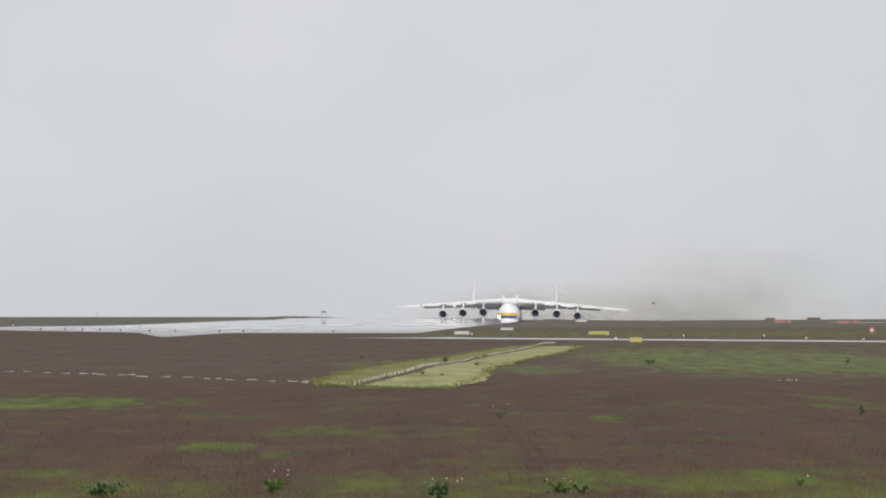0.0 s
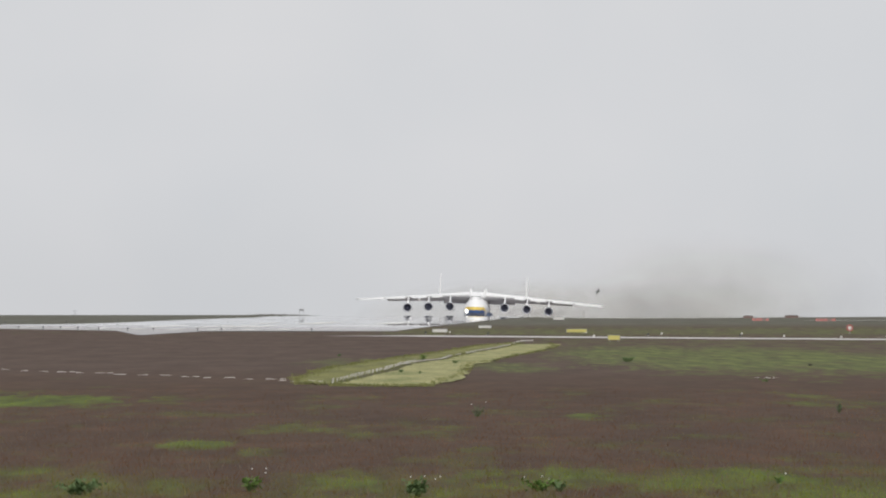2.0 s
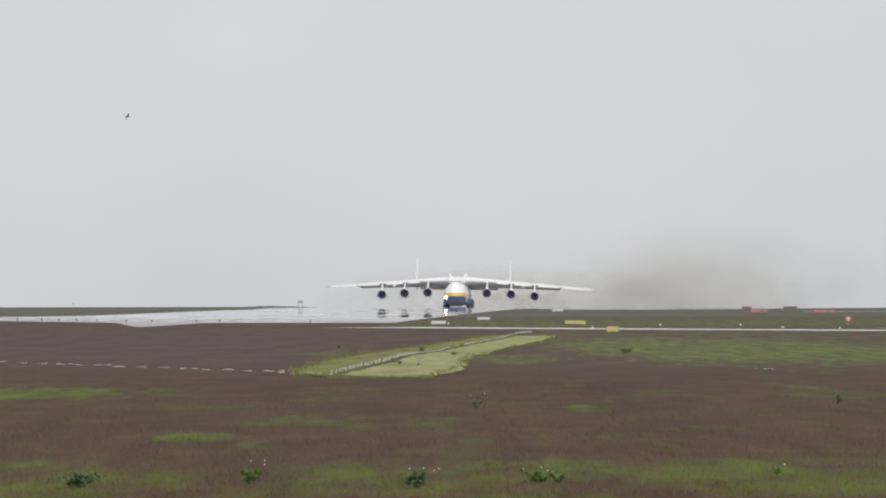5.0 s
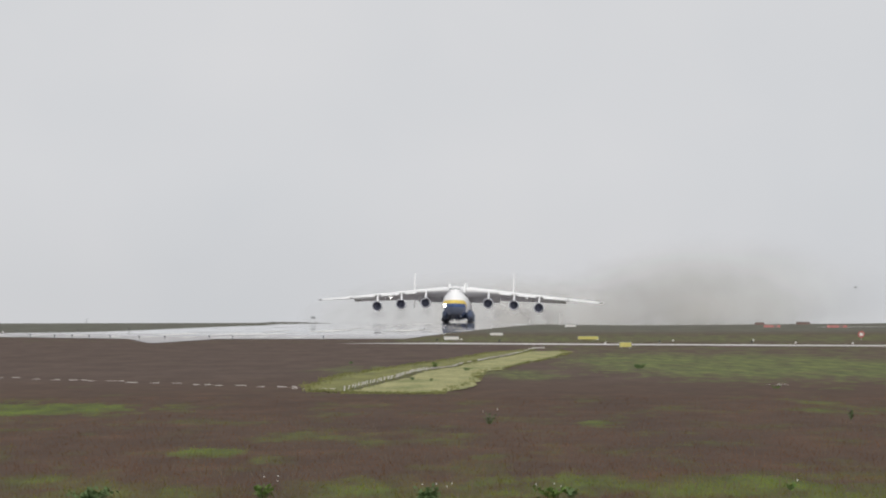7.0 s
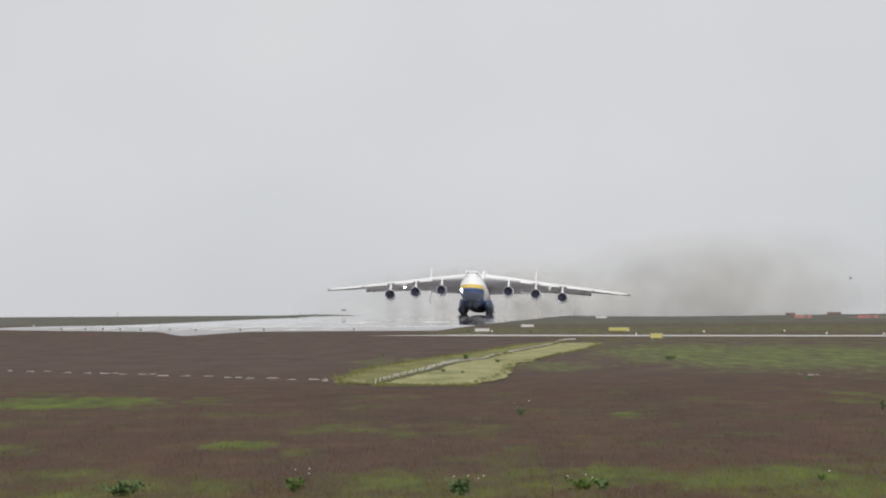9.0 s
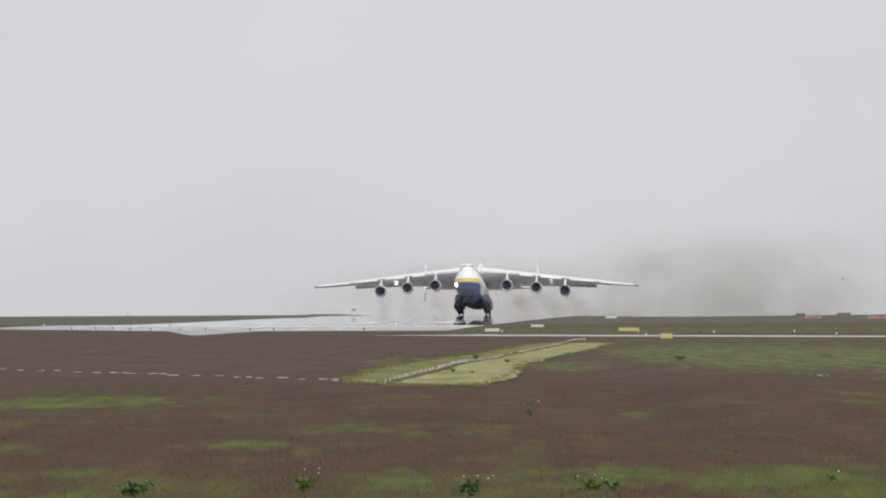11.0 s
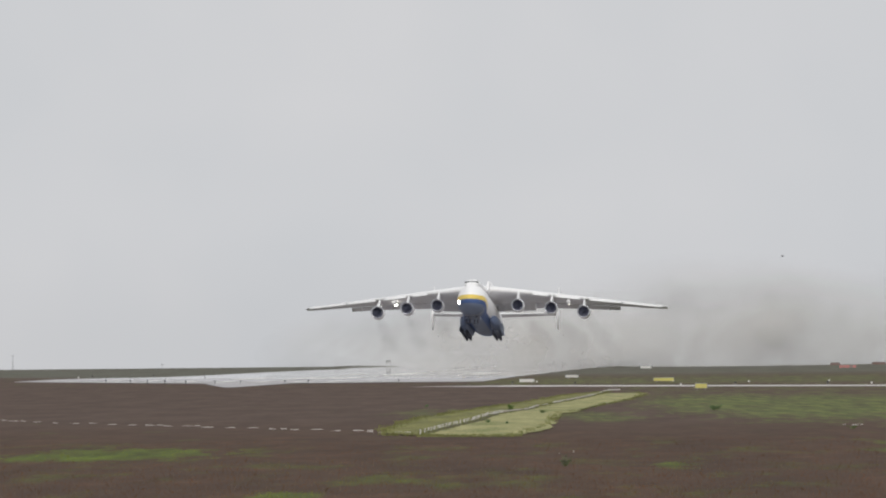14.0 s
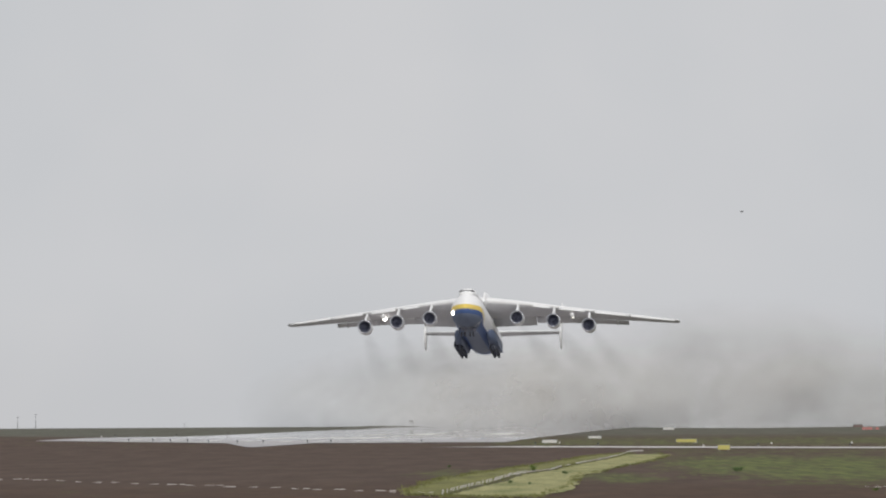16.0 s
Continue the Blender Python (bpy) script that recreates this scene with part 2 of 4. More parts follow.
STEEL = material("galvanised_steel", (0.42, 0.43, 0.44), 0.45, 0.7, vary=0.12, scale=4)
DARK = material("dark_lamp_housing", (0.035, 0.035, 0.04), 0.5, vary=0.2, scale=4)
WHITE = material("white_aircraft_paint", (0.93, 0.93, 0.93), 0.28, vary=0.03, scale=0.5)
UNDER = material("grey_wing_underside", (0.80, 0.80, 0.82), 0.55, specular=0.3, vary=0.08, scale=0.4)
METAL = material("bare_inlet_metal", (0.62, 0.63, 0.68), 0.35, 0.8, vary=0.06, scale=2)
# fan, lining, tyre and gear colours are lifted to imitate distance haze
FAN = material("hazed_fan_blades", (0.13, 0.14, 0.20), 0.45, 0.3, vary=0.2, scale=3)
INLET = material("hazed_inlet_lining", (0.20, 0.22, 0.26), 0.5, vary=0.1, scale=3)
TYRE = material("hazed_tyre_rubber", (0.095, 0.103, 0.13), 0.85, vary=0.2, scale=5)
GEARGREY = material("gear_leg_grey", (0.24, 0.27, 0.34), 0.5, 0.2, vary=0.12, scale=3)
GEARBLUE = material("dark_blue_gear_door", (0.13, 0.17, 0.27), 0.5, vary=0.12, scale=2)
WINDOW = material("tinted_cockpit_glass", (0.02, 0.025, 0.03), 0.08, vary=0.1, scale=3, specular=0.7)
LAMP = material("landing_lamp_lit", (0.9, 0.9, 0.85), 0.3, emit=8)
LAMP_DIM = material("landing_lamp_turned_aside", (0.9, 0.9, 0.85), 0.3, emit=1.6)
BIRD = material("dark_bird_plumage", (0.035, 0.032, 0.032), 0.8, vary=0.2, scale=30)


def livery():
    """White above, a yellow band, a blue band and a slate belly, by height over the wheels."""
    m = material("fuselage_livery", (0.93, 0.93, 0.93), 0.5, vary=0.03, scale=0.5, specular=0.25)
    n, l = m.node_tree.nodes, m.node_tree.links
    b = n["Principled BSDF"]
    co = n.new("ShaderNodeTexCoord")
    sep = n.new("ShaderNodeSeparateXYZ")
    l.new(co.outputs["Object"], sep.inputs[0])
    mr = n.new("ShaderNodeMapRange")
    mr.inputs[1].default_value, mr.inputs[2].default_value = 0.0, 12.0
    # the bands sweep down from the nose, and the yellow runs out along the sides
    aft, drop = n.new("ShaderNodeMapRange"), n.new("ShaderNodeMath")
    aft.interpolation_type = "SMOOTHSTEP"
    aft.inputs[1].default_value, aft.inputs[2].default_value = -33.0, -23.0
    l.new(sep.outputs["Y"], aft.inputs[0])
    drop.operation = "MULTIPLY_ADD"
    drop.inputs[1].default_value = 1.9
    l.new(aft.outputs[0], drop.inputs[0])
    l.new(sep.outputs["Z"], drop.inputs[2])
    l.new(drop.outputs[0], mr.inputs[0])
    r = n.new("ShaderNodeValToRGB")
    r.color_ramp.interpolation = "CONSTANT"
    e = r.color_ramp.elements
    e[0].position, e[0].color = 0.0, (0.17, 0.205, 0.285, 1)
    e[1].position, e[1].color = 4.2 / 12, (0.075, 0.13, 0.30, 1)
    for z, c in ((5.25, (0.80, 0.60, 0.14, 1)), (6.35, (0.93, 0.93, 0.93, 1))):
        x = e.new(z / 12)
        x.color = c
    l.new(mr.outputs[0], r.inputs[0])
    above, fade, side = n.new("ShaderNodeMath"), n.new("ShaderNodeMath"), n.new("ShaderNodeMix")
    above.operation, above.inputs[1].default_value = "GREATER_THAN", 5.25
    l.new(drop.outputs[0], above.inputs[0])
    fade.operation = "MULTIPLY"
    l.new(above.outputs[0], fade.inputs[0])
    l.new(aft.outputs[0], fade.inputs[1])
    side.data_type = "RGBA"
    side.inputs[7].default_value = (0.93, 0.93, 0.93, 1)
    l.new(fade.outputs[0], side.inputs[0])
    l.new(r.outputs[0], side.inputs[6])
    l.new(side.outputs[2], b.inputs["Base Color"])
    return m


LIVERY = livery()


def smoke_material(name, color, density, scale, edge=1.6):
    """Thin smoke: soft towards the edge of its sheet, uneven within."""
    m = bpy.data.materials.new(name)
    m.use_nodes = True
    n, l = m.node_tree.nodes, m.node_tree.links
    n.remove(n["Principled BSDF"])
    co = n.new("ShaderNodeTexCoord")
    sep = n.new("ShaderNodeSeparateXYZ")
    l.new(co.outputs["UV"], sep.inputs[0])

    def m2(op, a, c, clamp=False):
        x = n.new("ShaderNodeMath")
        x.operation, x.use_clamp = op, clamp
        for i, v in enumerate((a, c)):
            if isinstance(v, (float, int)):
                x.inputs[i].default_value = v
            else:
                l.new(v, x.inputs[i])
        return x.outputs[0]

    gx = m2("MULTIPLY", m2("SUBTRACT", sep.outputs["X"], 0.5), 2.0)
    gz = m2("MULTIPLY", m2("SUBTRACT", sep.outputs["Y"], 0.5), 2.0)
    fall = m2("SUBTRACT", 1.0, m2("ADD", m2("MULTIPLY", gx, gx), m2("MULTIPLY", gz, gz)), True)
    fall = m2("POWER", fall, edge)
    t = n.new("ShaderNodeTexNoise")
    t.inputs["Scale"].default_value, t.inputs["Detail"].default_value, t.inputs["Roughness"].default_value = scale, 5, 0.55
    l.new(co.outputs["Object"], t.inputs["Vector"])
    lump = n.new("ShaderNodeMapRange")
    lump.inputs[1].default_value, lump.inputs[2].default_value = 0.30, 0.72
    l.new(t.outputs["Fac"], lump.inputs[0])
    a = m2("MULTIPLY", m2("MULTIPLY", fall, m2("ADD", m2("MULTIPLY", lump.outputs[0], 0.8), 0.2)), density)
    d = n.new("ShaderNodeBsdfDiffuse")
    d.inputs["Color"].default_value = (*color, 1)
    tr = n.new("ShaderNodeBsdfTransparent")
    mx = n.new("ShaderNodeMixShader")
    l.new(a, mx.inputs[0])
    l.new(tr.outputs[0], mx.inputs[1])
    l.new(d.outputs[0], mx.inputs[2])
    l.new(mx.outputs[0], n["Material Output"].inputs[0])
    return m


SMOKE_BANK = smoke_material("drifting_brown_grey_smoke", (0.44, 0.435, 0.405), 0.50, 0.018)
SMOKE_WAKE = smoke_material("fresh_exhaust_haze", (0.46, 0.445, 0.41), 0.74, 0.035, 1.0)
SMOKE_LATE = smoke_material("lingering_brown_smoke", (0.375, 0.36, 0.33), 0.70, 0.022, 1.3)
SMOKE_PLUME = smoke_material("engine_exhaust_plume", (0.26, 0.245, 0.23), 0.22, 0.05)


# ---- building helpers ----
def mesh_of(name, bm):
    me = bpy.data.meshes.new(name)
    bmesh.ops.recalc_face_normals(bm, faces=bm.faces[:])
    bm.to_mesh(me)
    bm.free()
    return me


def smooth(me, on=True):
    me.polygons.foreach_set("use_smooth", [on] * len(me.polygons))
    return me


def part(name, bm, mat, parent, label="", soft=True):
    me = mesh_of(name, bm)
    me.materials.append(mat)
    if soft:
        smooth(me)
    ob = new(name, me)
    ob.parent = parent
    if label:
        tagged(ob, label)
    return ob


def box(bm, cx, cy, cz, sx, sy, sz, bevel=0.0, turn=None):
    made = bmesh.ops.create_cube(bm, size=1.0, matrix=Matrix.Translation((cx, cy, cz)) @ (turn or Matrix()) @ Matrix.Diagonal((sx, sy, sz, 1)))
    if bevel:
        edges = list({e for v in made["verts"] for e in v.link_edges})
        bmesh.ops.bevel(bm, geom=edges, offset=bevel, segments=2, profile=0.5, affect="EDGES")
    return bm


def rod(bm, a, c, r0, r1=None, n=10):
    a, c = Vector(a), Vector(c)
    q = (c - a).to_track_quat("Z", "Y").to_matrix().to_4x4()
    bmesh.ops.create_cone(bm, cap_ends=True, segments=n, radius1=r0, radius2=r0 if r1 is None else r1, depth=(c - a).length,
                          matrix=Matrix.Translation((a + c) / 2) @ q)
    return bm


def loft(bm, rings, cap=True):
    """Joins rings of equally many points into a skin."""
    vs = [[bm.verts.new(p) for p in ring] for ring in rings]
    k = len(vs[0])
    for a, c in zip(vs, vs[1:]):
        for i in range(k):
            bm.faces.new((a[i], a[(i + 1) % k], c[(i + 1) % k], c[i]))
    if cap:
        bm.faces.new(vs[0])
        bm.faces.new(vs[-1][::-1])
    return bm


def curve_at(table, v):
    """Smooth interpolation in a short table of (key, value...)."""
    if v <= table[0][0]:
        return table[0][1:]
    for a, c in zip(table, table[1:]):
        if v <= c[0]:
            f = (v - a[0]) / (c[0] - a[0])
            return tuple(p + (q - p) * f for p, q in zip(a[1:], c[1:]))
    return table[-1][1:]


# ---- ground ----
PROFILE = [(-400, 0.0), (380, 0.0), (620, 0.03), (780, 0.12), (900, 0.30), (1000, 0.52), (1200, 1.0), (1500, 1.47), (1800, 1.82),
           (2030, 1.95), (2207, 1.86), (2312, 1.70), (2382, 1.42), (2550, -0.15), (2777, -2.4), (3100, -3.6), (4800, -4.5)]


CREST = [(1480, 0.0), (1700, 0.10), (1840, 0.26), (1960, 0.42), (2060, 0.46), (2160, 0.30), (2300, 0.0)]


def ground_z(x, y):
    """The land: flat by the camera, rising slowly to a crest two kilometres off, then falling away."""
    w = 40 if y < 1200 else 70
    z = sum(curve_at(PROFILE, y + o * w)[0] for o in (-1, -0.5, 0, 0.5, 1)) / 5
    z += math.exp(-((y - 1120) / 170) ** 2) * min(1.0, max(0.0, -(x + 40) * 0.02))
    if y < 900:
        z += 0.03 * noise.noise((x * 0.06, y * 0.02, 1.7)) * min(1, (900 - y) / 200)
    far = min(1.0, max(0.0, (y - 1500) / 500))
    centre = runway_x(y)
    off = x - centre
    # the paved strip rises, then dips, to mirror the aircraft as a mirage would
    inside = min(1.0, max(0.0, (31 - off) / 18)) * min(1.0, max(0.0, (off + 46) / 6))
    z += inside * sum(curve_at(CREST, y + o * 60)[0] for o in (-1, -0.5, 0, 0.5, 1)) / 5
    if off < -38:
        z += far * 0.72 * min(1.0, (-off - 38) / 4)
    elif off > 29:
        z += far * curve_at([(29, 0.0), (42, -0.20), (60, -0.30), (95, -0.08), (140, 0.20)], off)[0]
    return z


def runway_x(y):
    return 25.18 + (y - 2777) * 0.03376


def rows_between(a, c, step):
    k = max(1, int(math.ceil((c - a) / step)))
    return [a + (c - a) * i / k for i in range(k + 1)]


def sheet(name, outline, mat, lift, label, step=12.0, across=8, category="", kind="structure"):
    """A strip that lies on the land: outline(y) gives its two sides."""
    y0, y1, sides = outline
    bm = bmesh.new()
    last = None
    for y in rows_between(y0, y1, step):
        xa, xc = sides(y)
        row = []
        for i in range(across + 1):
            x = xa + (xc - xa) * i / across
            row.append(bm.verts.new((x, y, ground_z(x, y) + lift)))
        if last:
            for i in range(across):
                bm.faces.new((last[i], last[i + 1], row[i + 1], row[i]))
        last = row
    me = smooth(mesh_of(name, bm))
    me.materials.append(mat)
    return tagged(new(name, me), label, category, kind=kind)


def build_ground():
    ys = [-4000, -2500, -1500, -900, -600] + rows_between(-400, 100, 50)[:-1] + rows_between(100, 700, 10)[:-1] + rows_between(700, 2900, 14)[:-1] + rows_between(2900, 4900, 100)
    cols = [-1.6, -0.9, -0.5, -0.3, -0.2, -0.15, -0.12, -0.1] + [-0.085 + 0.17 * i / 110 for i in range(111)] + [0.1, 0.12, 0.15, 0.2, 0.3, 0.5, 0.9, 1.6]
    bm = bmesh.new()
    last = None
    for y in ys:
        spread = max(abs(y), 300) if y > 0 else max(400, abs(y))
        row = []
        for c in cols:
            x = c * spread
            z = ground_z(x, y)
            row.append(bm.verts.new((x, y, z)))
        if last:
            for i in range(len(cols) - 1):
                bm.faces.new((last[i], last[i + 1], row[i + 1], row[i]))
        last = row
    me = smooth(mesh_of("ground", bm))
    me.materials.append(FIELD)
    return tagged(new("ground", me), "dry brown and mauve steppe grassland with green patches", "ground", kind="structure")


build_ground()


# ---- pavements ----
NEAR_END = 1062.0


def ribbon(name, a, c, width, lift, mat, label, category="", pieces=24, across=4):
    a, c = Vector(a), Vector(c)
    d = (c - a).normalized()
    side = Vector((-d.y, d.x))
    bm = bmesh.new()
    last = None
    for k in range(pieces + 1):
        p = a + (c - a) * k / pieces
        row = []
        for i in range(across + 1):
            q = p + side * width * (i / across - 0.5)
            row.append(bm.verts.new((q.x, q.y, ground_z(q.x, q.y) + lift)))
        if last:
            for i in range(across):
                bm.faces.new((last[i], last[i + 1], row[i + 1], row[i]))
        last = row
    me = smooth(mesh_of(name, bm))
    me.materials.append(mat)
    return tagged(new(name, me), label, category, kind="structure")


def build_pavements():
    sheet("runway", (NEAR_END, 4300, lambda y: (runway_x(y) - 39 + min(1.2, max(0.0, (y - 1500) / 250)), runway_x(y) + 29)), ASPHALT, 0.05,
          "long pale concrete runway, glossed to look like a heat mirage", 7, 34, "runway")
    ribbon("taxiway", (-6, 943.4), (150, 704), 16, 0.07, CONCRETE, "narrow pale concrete taxiway crossing the grass", "taxiway", 30)
    # a stub of paving that runs out into the field before the runway's end
    sheet("paved_stub", (965, NEAR_END + 2, lambda y: (-37.2 - (y - 965) * 0.070, -36.2 + (y - 965) * 0.050)), ASPHALT, 0.06,
          "short paved stub running from the runway's end into the field", 6, 4, "pavement")
    # threshold bar along the runway's end, and the painted stripes behind it
    ribbon("runway_end_line", (-66, NEAR_END + 5), (-14, NEAR_END + 5), 7.0, 0.08, PAINT_LINE, "white painted bar across the runway's end", "marking", 12)
    for i in range(8):
        x0 = -60 + i * 5.6
        dx = 0.03376 * 30
        ribbon("threshold_stripe", (x0, NEAR_END + 35), (x0 + dx, NEAR_END + 65), 1.9, 0.08, PAINT_LINE, "white threshold stripe painted on the runway", "marking", 6, 1)
    for x0, y0, y1, w in ((-36.0, 1185, 1270, 2.3), (-32.0, 1185, 1270, 2.3), (-28.2, 1185, 1270, 2.3), (-30.5, 1350, 1430, 2.2), (-20.8, 1340, 1440, 4.6), (-44.0, 1185, 1270, 2.3), (-6.5, 1350, 1440, 4.6)):
        ribbon("touchdown_mark", (x0, y0), (x0 + 0.03376 * (y1 - y0), y1), w, 0.08, PAINT_LINE, "white touchdown mark painted on the runway", "marking", 12, 1)
    for i in range(20):
        y = 1120 + i * 60
        ribbon("centre_line_dash", (runway_x(y), y), (runway_x(y + 30), y + 30), 0.9, 0.075, PAINT_LINE, "white dash of the runway's centre line", "marking", 4, 1)


build_pavements()


# ---- grass strips ----
def build_strips():
    left = [(352, -5.0), (366, -6.3), (402, -6.3), (454, -5.5), (487, -4.3), (532, -2.7), (594, 0.1), (650, 2.4), (738, 5.9), (770, 8.2), (806, 10.7)]
    right = [(343, -0.6), (352, 0.9), (366, 1.75), (402, 2.4), (454, 3.0), (487, 3.5), (500, 4.5), (532, 5.5), (594, 7.9), (650, 10.7), (738, 13.7), (762, 14.4)]

    def ragged(v, y, seed):
        return v + 0.55 * noise.noise((y * 0.035, seed, 0)) + 0.35 * noise.noise((y * 0.16, seed, 4)) + 0.2 * noise.noise((y * 0.6, seed, 8))
    sheet("rough_verge", (354, 804, lambda y: (min(ragged(curve_at(left, y)[0], y, 3), curve_at(POST_LINE, y)[0] - 0.1), curve_at(POST_LINE, y)[0])), LUSH, 0.05,
          "rough green grass verge beside the posts", 2.5, 8, "grass")
    sheet("mown_verge", (345, 760, lambda y: (curve_at(POST_LINE, y)[0] + (358 - y) * 0.22 * (y < 358), max(ragged(curve_at(right, y)[0], y, 7), curve_at(POST_LINE, y)[0] + 0.2))), STRAW, 0.05,
          "pale yellow-green mown grass verge along the posts", 2.5, 8, "grass")
    # dark strip painted in for the shade along posts and beams
    sheet("shade_strip", (360, 780, lambda y: (curve_at(POST_LINE, y)[0] + 0.02, curve_at(POST_LINE, y)[0] + 0.32 + 0.40 * max(0.0, 1 - abs(y - 430) / 130) + 0.3 * noise.noise((y * 0.1, 3, 1)))), POST_SHADE, 0.065,
          "dark strip painted as shade beside the posts", 3, 2, "ditch")


POST_LINE = [(358, -4.35), (402, -3.19), (433, -2.2), (477, -1.28), (503, -0.31), (535, 1.48), (594, 3.2), (687, 7.13), (727, 8.5), (827, 11.39), (834, 12.75)]
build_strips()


# ---- marker stones and posts ----
def build_markers():
    rnd = random.Random(4)
    meshes = []
    for length, sag in ((0.62, 0.008), (0.54, -0.006), (0.70, 0.012), (0.44, 0.0), (0.34, 0.004)):
        bm = bmesh.new()
        rings = []
        for k in range(5):
            f = k / 4 * 2 - 1
            h, d = 0.022 - 0.006 * abs(f) ** 3, 0.09 - 0.02 * abs(f) ** 3
            lift = sag * (1 - f * f)
            rings.append([(f * length / 2, -d, -0.10), (f * length / 2, -d, lift + h - 0.012), (f * length / 2, -d + 0.015, lift + h),
                          (f * length / 2, d - 0.015, lift + h), (f * length / 2, d, lift + h - 0.012), (f * length / 2, d, -0.10)])
        loft(bm, rings)
        me = mesh_of("marker_stone", bm)
        me.materials.append(STONE)
        meshes.append(me)
    across = 520.0
    while across > -260:
        y = 45500 / (679 - 0.036 * (616 - across) + rnd.uniform(-1.2, 1.2) - 556)
        x = (across - 784) / 13000 * y
        k = rnd.choice((0, 0, 1, 1, 2, 2, 3))
        ob = new("marker_stone", meshes[k])
        ob.matrix_world = pose(x, y, ground_z(x, y) + 0.002, 0, rnd.choice((-3, -1, 0, 1, 3, 4, 6)), rnd.uniform(-12, 12))
        tagged(ob, "low pale concrete marker stone in the dry grass", "marker", "row of marker stones")
        if rnd.random() < 0.3:
            ob = new("marker_stone", meshes[4])
            ob.matrix_world = pose(x + 0.55, y + 0.5, ground_z(x, y) + 0.004, 0, rnd.uniform(-3, 5), rnd.uniform(-12, 12))
            tagged(ob, "short broken pale marker stone in the dry grass", "marker", "row of marker stones")
        across -= 36 + rnd.uniform(-6, 6)
    # the broken end of the row, by the verge
    for across, down in ((540, 677.5), (562, 679), (590, 679.5), (606, 680)):
        y = 45500 / (down - 556)
        x = (across - 784) / 13000 * y
        ob = new("marker_stone", meshes[4])
        ob.matrix_world = pose(x, y, ground_z(x, y) + (0.004 if across < 570 else 0.045), 0, rnd.uniform(-2, 5), rnd.uniform(-12, 12))
        tagged(ob, "short broken pale marker stone in the dry grass", "marker", "row of marker stones")
    # the row of short posts with a rail, running away towards the runway
    path = POST_LINE
    bm = bmesh.new()
    rod(bm, (0, 0, -0.15), (0.035, 0, 0.19), 0.034, 0.028, 6)
    box(bm, 0.036, 0, 0.195, 0.072, 0.066, 0.025)
    post = mesh_of("marker_post", bm)
    post.materials.append(KERB)
    y, k = 357.0, 0
    while y < 500 and k < 150:
        x = curve_at(path, y)[0]
        ob = new("marker_post", post)
        ob.matrix_world = pose(x + rnd.uniform(-0.05, 0.05), y, ground_z(x, y) + 0.05, rnd.uniform(-6, 6), rnd.uniform(2, 22), rnd.uniform(0, 90))
        tagged(ob, "short leaning white post along the mown verge", "post", "row of marker posts")
        y += 3.0 * rnd.uniform(0.85, 1.2)
        k += 1
    for a, c in zip(path[2:], path[3:]):
        n_ = max(1, int((c[0] - a[0]) / 12))
        for i in range(n_):
            if rnd.random() < 0.12:
                continue
            f0, f1 = i / n_, (i + 0.95) / n_
            ya, yc = a[0] + (c[0] - a[0]) * f0, a[0] + (c[0] - a[0]) * f1
            xa, xc = a[1] + (c[1] - a[1]) * f0, a[1] + (c[1] - a[1]) * f1
            bm = bmesh.new()
            h = 0.12 + 0.08 * rnd.random()
            loft(bm, [[(x + dx, y_, ground_z(x, y_) + dz) for dx, dz in ((-0.08, -0.1), (0.08, -0.1), (0.05, h), (-0.05, h))] for x, y_ in ((xa, ya), (xc, yc))])
            me = mesh_of("concrete_beam", bm)
            me.materials.append(RAIL if rnd.random() < 0.45 else KERB)
            tagged(new("concrete_beam", me), "weathered low concrete beam lying beside the posts", "beam", "line of concrete beams")


build_markers()


# ---- airfield signs and small fixtures ----
def board(name, x, y, w, h, mat, label, tilt=0.0, bars=0):
    """A sign box on short legs with a frame, its face towards the taxiway."""
    root = new(name)
    root.matrix_world = pose(x, y, ground_z(x, y) + 0.05, 0, 0, tilt)
    tagged(root, label, "sign")
    bm = bmesh.new()
    box(bm, 0, 0, h / 2 + 0.12, w, 0.22, h, 0.03)
    part("panel", bm, mat, root, soft=False)
    bm = bmesh.new()
    for sx in (-1, 1):
        box(bm, sx * (w / 2 + 0.02), 0, h / 2 + 0.12, 0.05, 0.26, h + 0.06)
    box(bm, 0, 0, h + 0.14, w + 0.09, 0.26, 0.05)
    part("frame", bm, STEEL, root, "grey metal edging", soft=False)
    for sx in (-0.35, 0.35):
        bm = bmesh.new()
        rod(bm, (sx * w, 0, -0.25), (sx * w, 0, 0.14), 0.04)
        part("leg", bm, STEEL, root)
    for i in range(bars):
        bm = bmesh.new()
        box(bm, -w * 0.3 + w * 0.6 * i / max(1, bars - 1), -0.118, h / 2 + 0.12, w * 0.09, 0.012, h * 0.5)
        part("letter_bar", bm, DARK, root, "dark bar of unreadable lettering", soft=False)
    return root


